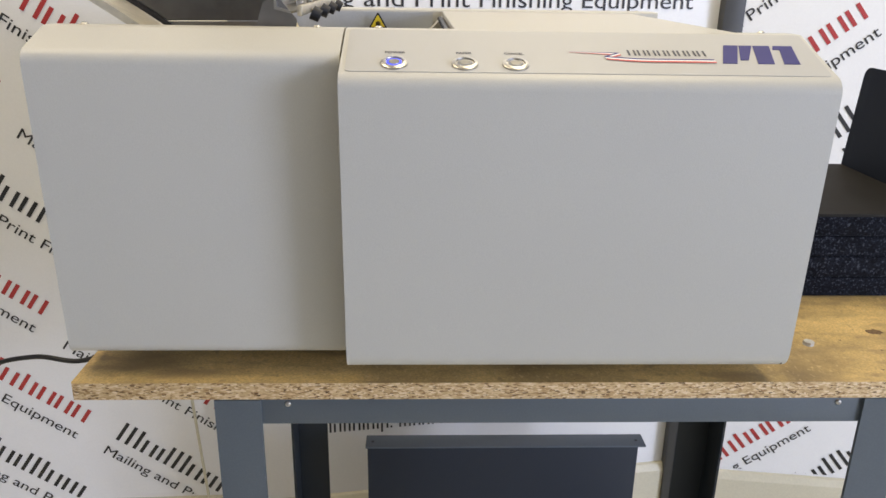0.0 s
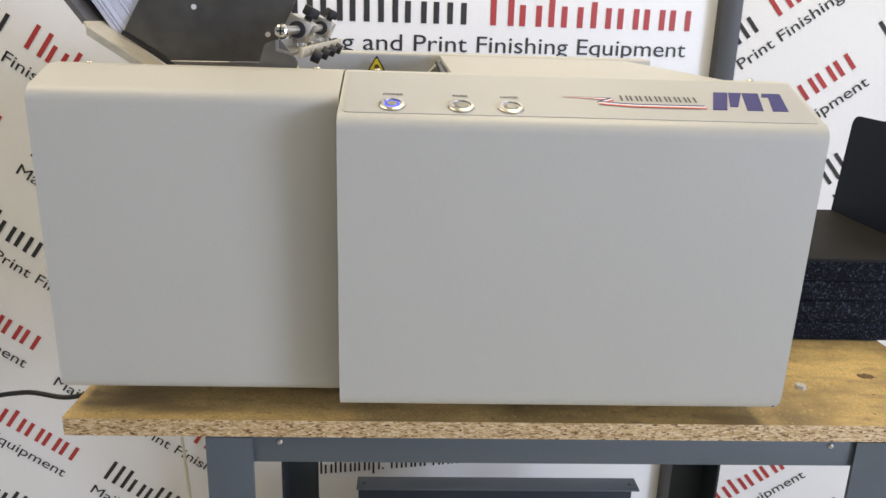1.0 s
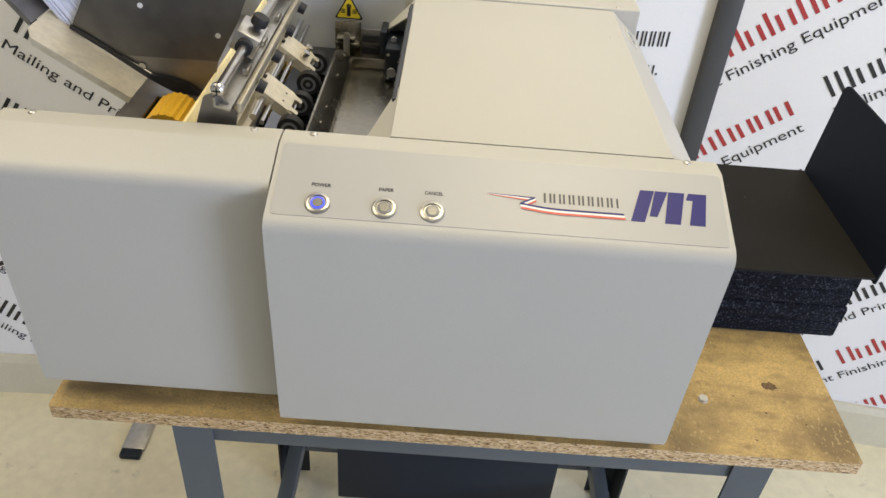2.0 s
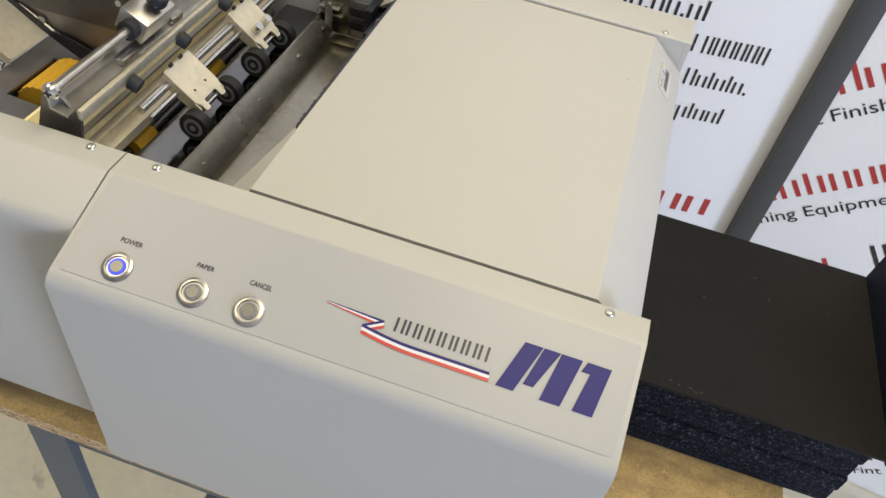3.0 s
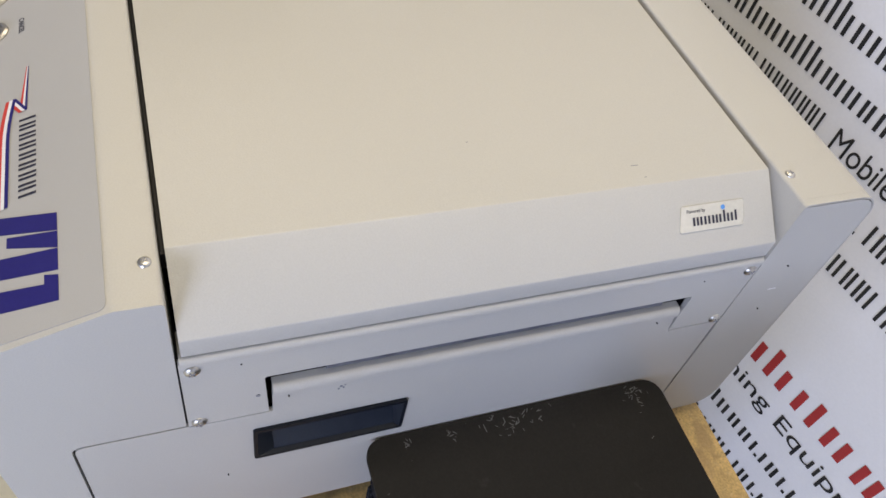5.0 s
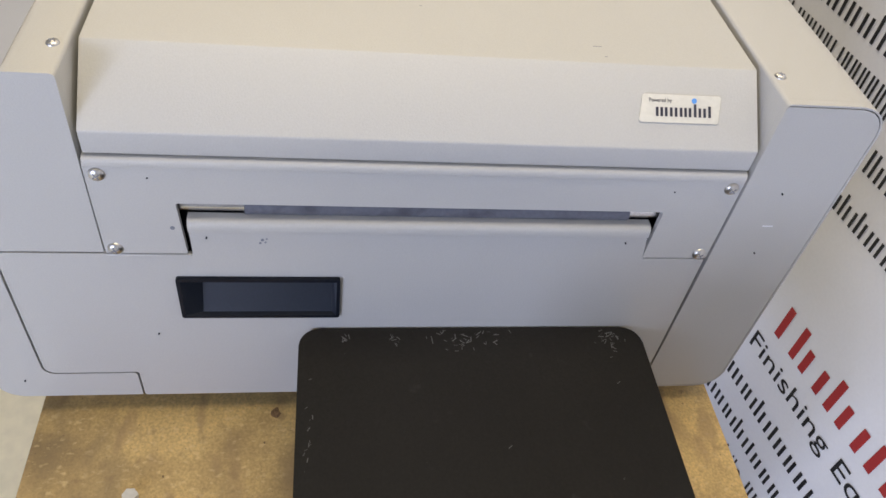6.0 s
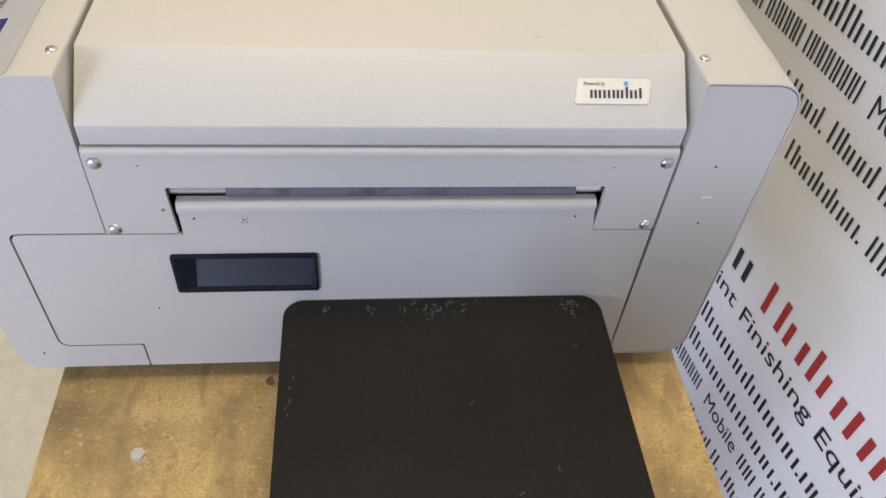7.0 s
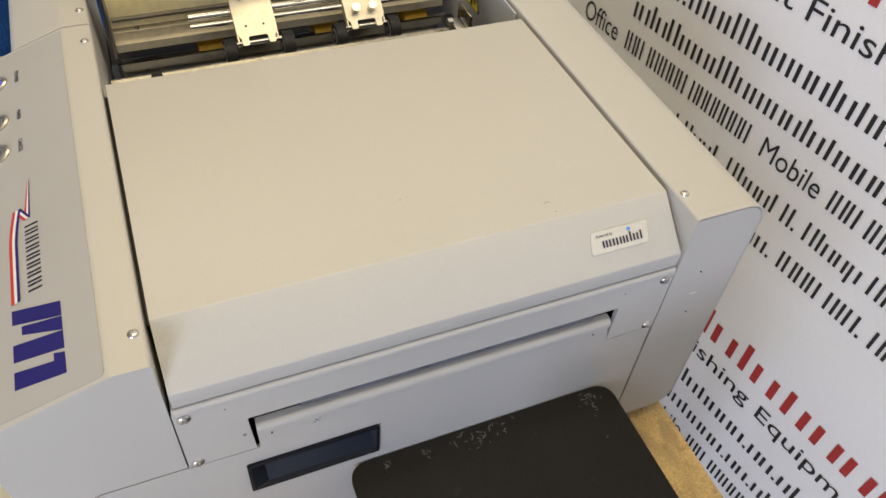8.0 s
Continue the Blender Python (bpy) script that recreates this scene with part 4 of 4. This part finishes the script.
def separator_block(y):
    turn = Matrix.Translation((-0.494, y, 1.169)) @ Matrix.Rotation(radians(27), 4, "Y")
    bm = box(bmesh.new(), (-0.015, 0, -0.011), (0.013, 0.046, 0.0125), 0.0015)
    bm.transform(turn)
    b = part("separator_block", bm, STEEL, printer, "grey sliding separator block with a black knob")
    bm = cyl(bmesh.new(), (0, -0.008, 0), (0, -0.0003, 0), 0.0092, 24)
    bm.transform(turn)
    part("collar", bm, RUBBER, b)
    bm = bmesh.new()
    n = 30
    prev = None
    for r, z in ((0.0045, 0.0127), (0.0045, 0.0165), (0.0088, 0.0172), (0.0094, 0.0185), (0.0094, 0.0265), (0.0084, 0.0278), (0.004, 0.0278)):
        ring = [bm.verts.new(((r - (0.0005 if k % 3 == 0 and r > 0.009 else 0)) * math.cos(k * math.tau / n) + 0.002, 0.027 + (r - (0.0005 if k % 3 == 0 and r > 0.009 else 0)) * math.sin(k * math.tau / n), z)) for k in range(n)]
        if prev:
            for k in range(n):
                bm.faces.new((prev[k], prev[(k + 1) % n], ring[(k + 1) % n], ring[k]))
        prev = ring
    bm.faces.new(prev)
    bm.transform(turn)
    part("knob", bm, RUBBER, b)


for y in (0.206, 0.425):
    separator_block(y)
bm = slab(bmesh.new(), [[(-0.500, 1.150), (-0.484, 1.146), (-0.484, 1.148), (-0.498, 1.152), (-0.498, 1.160), (-0.500, 1.160)]], ON_Y, 0.096, 0.505)
channel = part("gate_channel", bm, STEEL, printer)
bm = box(bmesh.new(), (-0.4790, 0.100, 1.1435), (-0.4735, 0.505, 1.1535), 0.0015)
part("gate_bar", bm, GATE_BAR, printer, "worn warm steel gate bar")
for y in (0.165, 0.245, 0.325, 0.405):
    k = part("gate_knob", cyl(bmesh.new(), (-0.4727, y, 1.1445), (-0.4645, y, 1.1405), 0.0074, 18, 0.0066), RUBBER, printer)
    part("spacer", box(bmesh.new(), (-0.4905, y + 0.010, 1.1495), (-0.4845, y + 0.028, 1.1555), 0.0008), STEEL, channel)
bm = slab(bmesh.new(), [[(-0.5235, 1.0725), (-0.5205, 1.0725), (-0.5400, 1.116), (-0.5430, 1.116)]], ON_Y, 0.108, 0.505)
part("gate_plate", bm, BRASSY, printer, "yellow-passivated steel gate plate")
bm = slab(bmesh.new(), [[(-0.5225, 1.0715), (-0.5120, 1.0715), (-0.5112, 1.0625), (-0.5015, 1.0625), (-0.5005, 1.0535), (-0.5030, 1.0535), (-0.5035, 1.0600), (-0.5135, 1.0600), (-0.5142, 1.0690), (-0.5225, 1.0690)]], ON_Y, 0.108, 0.505)
step = part("stepped_channel", bm, BRACKET, printer, "stepped steel channel below the gate plate")
for y in (0.135, 0.30, 0.44):
    part("channel_screw", cyl(bmesh.new(), (-0.5165, y, 1.0712), (-0.5165, y, 1.0742), 0.003, 14, 0.002), CHROME, step)
for x in (-0.497, -0.484):
    part("guide_rail", box(bmesh.new(), (x, 0.11, 1.0035), (x + 0.004, 0.515, 1.019), 0.0008), STEEL, printer)
bm = slab(bmesh.new(), [rounded([(-0.548, 1.05), (-0.495, 1.05), (-0.480, 1.140), (-0.498, 1.162), (-0.512, 1.156)], [0, 0, 0.004, 0.004, 0.004], 4)], ON_Y, 0.1045, 0.1075)
part("gate_side", bm, SHEET, printer, "grey steel side plate of the gate")

# infeed deck with the yellow drive roller
deck = Matrix.Translation((-0.52, 0, 1.083)) @ Matrix.Rotation(radians(4), 4, "Y")
bm = slab(bmesh.new(), [[(-0.115, 0.11), (0.0, 0.11), (0.0, 0.51), (-0.115, 0.51)], [(-0.088, 0.160), (-0.030, 0.160), (-0.030, 0.228), (-0.088, 0.228)]], ON_Z, -0.003, 0)
bm.transform(deck)
part("infeed_deck", bm, SHEET, printer, "dull steel infeed deck")
bm = bmesh.new()
n = 44
cx, cz, y0, y1 = -0.583, 1.071, 0.171, 0.227
rings = [[bm.verts.new((cx + (0.0265 - 0.0016 * (k % 2)) * math.cos(k * math.tau / n), y, cz + (0.0265 - 0.0016 * (k % 2)) * math.sin(k * math.tau / n))) for k in range(n)] for y in (y0, y1)]
for k in range(n):
    bm.faces.new((rings[0][k], rings[0][(k + 1) % n], rings[1][(k + 1) % n], rings[1][k]))
for r in rings:
    bm.faces.new(r)
# near-black sheets added so the hole below the roller stays dark
well = box(bmesh.new(), (-0.634, 0.112, 1.034), (-0.530, 0.508, 1.038))
box(well, (-0.622, 0.140, 1.0385), (-0.6125, 0.260, 1.0800))
part("roller_well", well, DARK, printer)
part("drive_roller", bm, YELLOW, printer, "ribbed yellow rubber drive roller")

# hopper: sloping tray with a folded lip, side guide and strap
up = Vector((-0.102, 0, 0.066)).normalized()
nrm = Vector((-up.z, 0, up.x)) * -1
TRAY = Matrix(((up.x, 0, nrm.x, -0.622), (0, 1, 0, 0), (up.z, 0, nrm.z, 1.104), (0, 0, 0, 1)))
bm = slab(bmesh.new(), [rounded([(0, 0.190), (0.114, 0.190), (0.124, 0.205), (0.124, 0.50), (0, 0.50)], 0.003, 2)], ON_Z, -0.002, 0.0)
slab(bm, [[(0.0, -0.008), (0.110, -0.008), (0.114, -0.002), (0.0, -0.0021)]], lambda u, v, w: (u, w, v), 0.190, 0.1915)
bm.transform(TRAY)
tray = part("hopper_tray", bm, BRACKET, printer, "bright steel hopper tray with a folded edge")
bm = slab(bmesh.new(), [[(0.126, 0.218), (0.40, 0.218), (0.40, 0.50), (0.126, 0.50)]], ON_Z, -0.003, -0.001)
slab(bm, [[(0.126, -0.007), (0.40, -0.007), (0.40, -0.003), (0.126, -0.003)]], lambda u, v, w: (u, w, v), 0.218, 0.2195)
bm.transform(TRAY @ Matrix.Translation((0.126, 0, -0.002)) @ Matrix.Rotation(radians(-21), 4, "Y") @ Matrix.Translation((-0.126, 0, 0.002)))
part("tray_extension", bm, SHEET, tray)
guide = [(-0.6515, 1.1295), (-0.537, 1.131), (-0.510, 1.180), (-0.470, 1.275), (-0.455, 1.40), (-0.62, 1.40), (-0.640, 1.262), (-0.700, 1.1585)]
bm = slab(bmesh.new(), [rounded(guide, [0.001, 0.001, 0.03, 0.03, 0.004, 0.004, 0.02, 0.006], 4)], ON_Y, 0.245, 0.2468)
guide_ob = part("side_guide", bm, GUIDE, printer, "dull grey sheet steel paper side guide")
bm = slab(bmesh.new(), [[(-0.6505, 1.1285), (-0.5375, 1.1300), (-0.550, 1.083), (-0.58, 1.094), (-0.615, 1.108)]], ON_Y, 0.2472, 0.2482)
part("guide_foot", bm, SHEET, guide_ob)
for x, z in ((-0.534, 1.162), (-0.617, 1.190)):
    part("rivet", cyl(bmesh.new(), (x, 0.2449, z), (x, 0.2440, z), 0.003, 14), WHITE_INK, guide_ob)
part("tag", cyl(bmesh.new(), (-0.626, 0.2440, 1.118), (-0.626, 0.2452, 1.118), 0.004, 12), STEEL, guide_ob)
bm = bmesh.new()
line = [Vector(p) for p in ((-0.700, 0.2425, 1.160), (-0.665, 0.2425, 1.138), (-0.636, 0.2425, 1.118), (-0.618, 0.2425, 1.106), (-0.600, 0.242, 1.101), (-0.578, 0.242, 1.092), (-0.552, 0.2425, 1.077))]
width = (0.0025, 0.003, 0.003, 0.003, 0.007, 0.009, 0.003)
edge_a = [bm.verts.new(p + Vector((0.45, 0, 0.9)) * w) for p, w in zip(line, width)]
edge_b = [bm.verts.new(p - Vector((0.45, 0, 0.9)) * w) for p, w in zip(line, width)]
back_a = [bm.verts.new(v.co + Vector((0, 0.002, 0))) for v in edge_a]
back_b = [bm.verts.new(v.co + Vector((0, 0.002, 0))) for v in edge_b]
for i in range(len(line) - 1):
    for p, q in ((edge_a, edge_b), (back_b, back_a), (back_a, edge_a), (edge_b, back_b)):
        bm.faces.new((p[i], p[i + 1], q[i + 1], q[i]))
part("strap", bm, BLACK, printer, "black curved strap along the guide's foot")

# the stack of envelopes on the tray
bm = bmesh.new()
lean, off = Vector((-0.56, 0, 0.83)).normalized(), Vector((0.83, 0, 0.56)).normalized()
for k in range(-10, 46):
    s = k * 0.0016
    o = Vector((-0.697, 0, 1.164)) + off * s * 0.9 + lean * (random.uniform(-0.0015, 0.0015) + 0.2 * s)
    y0 = 0.249 + random.uniform(0, 0.003)
    bend = 0.006 + 0.004 * random.random()
    for j in range(5):
        a, b = o + lean * 0.05 * j + off * bend * (j / 5) ** 2, o + lean * 0.05 * (j + 1) + off * bend * ((j + 1) / 5) ** 2
        t = off * random.choice((0.0009, 0.0011, 0.0013))
        vs = [bm.verts.new(p) for p in (a, b, b + t, a + t)]
        vt = [bm.verts.new(p) for p in (a, b, b + t, a + t)]
        for v in vs:
            v.co.y = y0
        for v in vt:
            v.co.y = y0 + 0.22
        bm.faces.new(vs)
        bm.faces.new(vt)
        for i in range(4):
            bm.faces.new((vs[i], vs[(i + 1) % 4], vt[(i + 1) % 4], vt[i]))
stack = part("envelope_stack", bm, PAPER)
tagged(stack, "leaning stack of plain white envelopes in the hopper", "envelopes", kind="stuff")

# ---- catch tray on foam ----
foam = tagged(empty("foam_block", (0.155, 0.357, BENCH_Z)), "speckled charcoal foam block of glued layers on the bench", "foam block")
for z0, z1, dx, dy in ((BENCH_Z, 0.8245, 0.0, 0.0), (0.8240, 0.8520, 0.0012, -0.0015), (0.8515, 0.8795, -0.0010, 0.0008), (0.8790, 0.9073, 0.0006, -0.0008)):
    part("foam_layer", box(bmesh.new(), (0.012 + dx, 0.227 + dy, z0), (0.297 + dx, 0.488 + dy, z1), 0.0045, 2), FOAM, foam)
catch = tagged(empty("catch_plate", (0.15, 0.36, 0.9005)), "black metal catch plate with upright end on foam", "tray")
bm = slab(bmesh.new(), [rounded([(0.0015, 0.2195), (0.308, 0.2195), (0.308, 0.4945), (0.0015, 0.4945)], [0.016, 0.002, 0.002, 0.016], 6)], ON_Z, 0.9075, 0.9112)
base_plate = part("base_plate", bm, PLATE, catch)
bm = bmesh.new()
scuffs = random.Random(5)
for cx, cy, rx, ry, count in ((0.012, 0.345, 0.010, 0.024, 46), (0.014, 0.468, 0.014, 0.011, 34), (0.012, 0.255, 0.008, 0.003, 9), (0.012, 0.292, 0.008, 0.006, 12), (0.10, 0.228, 0.05, 0.004, 14), (0.16, 0.36, 0.13, 0.12, 9)):
    for k in range(count):
        x, y, a, ln = cx + scuffs.gauss(0, rx * 0.5), cy + scuffs.gauss(0, ry * 0.5), scuffs.uniform(0, 3.14), scuffs.uniform(0.0004, 0.0024)
        dx, dy = math.cos(a) * ln, math.sin(a) * ln
        if 0.004 < x < 0.30 and 0.2215 < y < 0.492:
            bm.faces.new([bm.verts.new((x + p * dx - q * dy * 0.16, y + p * dy + q * dx * 0.16, 0.91135)) for p, q in ((-1, -1), (1, -1), (1, 1), (-1, 1))])
tagged(part("scuffing", bm, SCUFF, base_plate, "pale scratches and scuffs"), kind="stuff")
bm = slab(bmesh.new(), [rounded([(0.2195, 0.901), (0.4965, 0.901), (0.4965, 1.062), (0.2195, 1.062)], [0.001, 0.001, 0.014, 0.014], 6)], ON_X, 0.3085, 0.3115)
bm.transform(Matrix.Translation((0.31, 0, 0.903)) @ Matrix.Rotation(radians(4), 4, "Y") @ Matrix.Translation((-0.31, 0, -0.903)))
part("end_stop", bm, STOP, catch)

# ---- cable and floor foot ----
cu = bpy.data.curves.new("power_cable", "CURVE")
cu.dimensions, cu.bevel_depth, cu.bevel_resolution = "3D", 0.0045, 4
sp = cu.splines.new("BEZIER")
pts = ((-0.66, 0.605, 0.90), (-0.80, 0.66, 0.60), (-0.96, 0.60, 0.512), (-1.06, 0.60, 0.517), (-1.16, 0.62, 0.48), (-1.30, 0.68, 0.30), (-1.38, 0.70, -0.05))
sp.bezier_points.add(len(pts) - 1)
for b, p in zip(sp.bezier_points, pts):
    b.co, b.handle_left_type, b.handle_right_type = p, "AUTO", "AUTO"
tmp = new("power_cable", cu)
me = bpy.data.meshes.new_from_object(tmp.evaluated_get(bpy.context.evaluated_depsgraph_get()))
bpy.data.objects.remove(tmp)
me.materials.clear()
me.materials.append(CABLE)
tagged(new("power_cable", me), "black mains cable hanging beside the bench", "cable")
cu2 = bpy.data.curves.new("wall_cord", "CURVE")
cu2.dimensions, cu2.bevel_depth, cu2.bevel_resolution = "3D", 0.003, 3
sp = cu2.splines.new("POLY")
sp.points.add(3)
for b, p in zip(sp.points, ((-0.858, 0.745, 0.60), (-0.829, 0.745, 0.34), (-0.815, 0.745, 0.10), (-0.812, 0.745, -0.055))):
    b.co = (*p, 1)
tmp = new("wall_cord", cu2)
me = bpy.data.meshes.new_from_object(tmp.evaluated_get(bpy.context.evaluated_depsgraph_get()))
bpy.data.objects.remove(tmp)
me.materials.clear()
me.materials.append(SKIRT)
tagged(new("wall_cord", me), "thin cream cord hanging down the wall", "cord")
foot = part("stand_foot", box(bmesh.new(), (-0.990, 0.60, FLOOR_Z), (-0.935, 0.765, FLOOR_Z + 0.012), 0.003), STEEL)
part("end_cap", box(bmesh.new(), (-0.987, 0.575, FLOOR_Z), (-0.938, 0.5995, FLOOR_Z + 0.016), 0.004), NAVY, foot)
tagged(foot, "flat grey steel stand foot with a dark end cap", "stand foot")
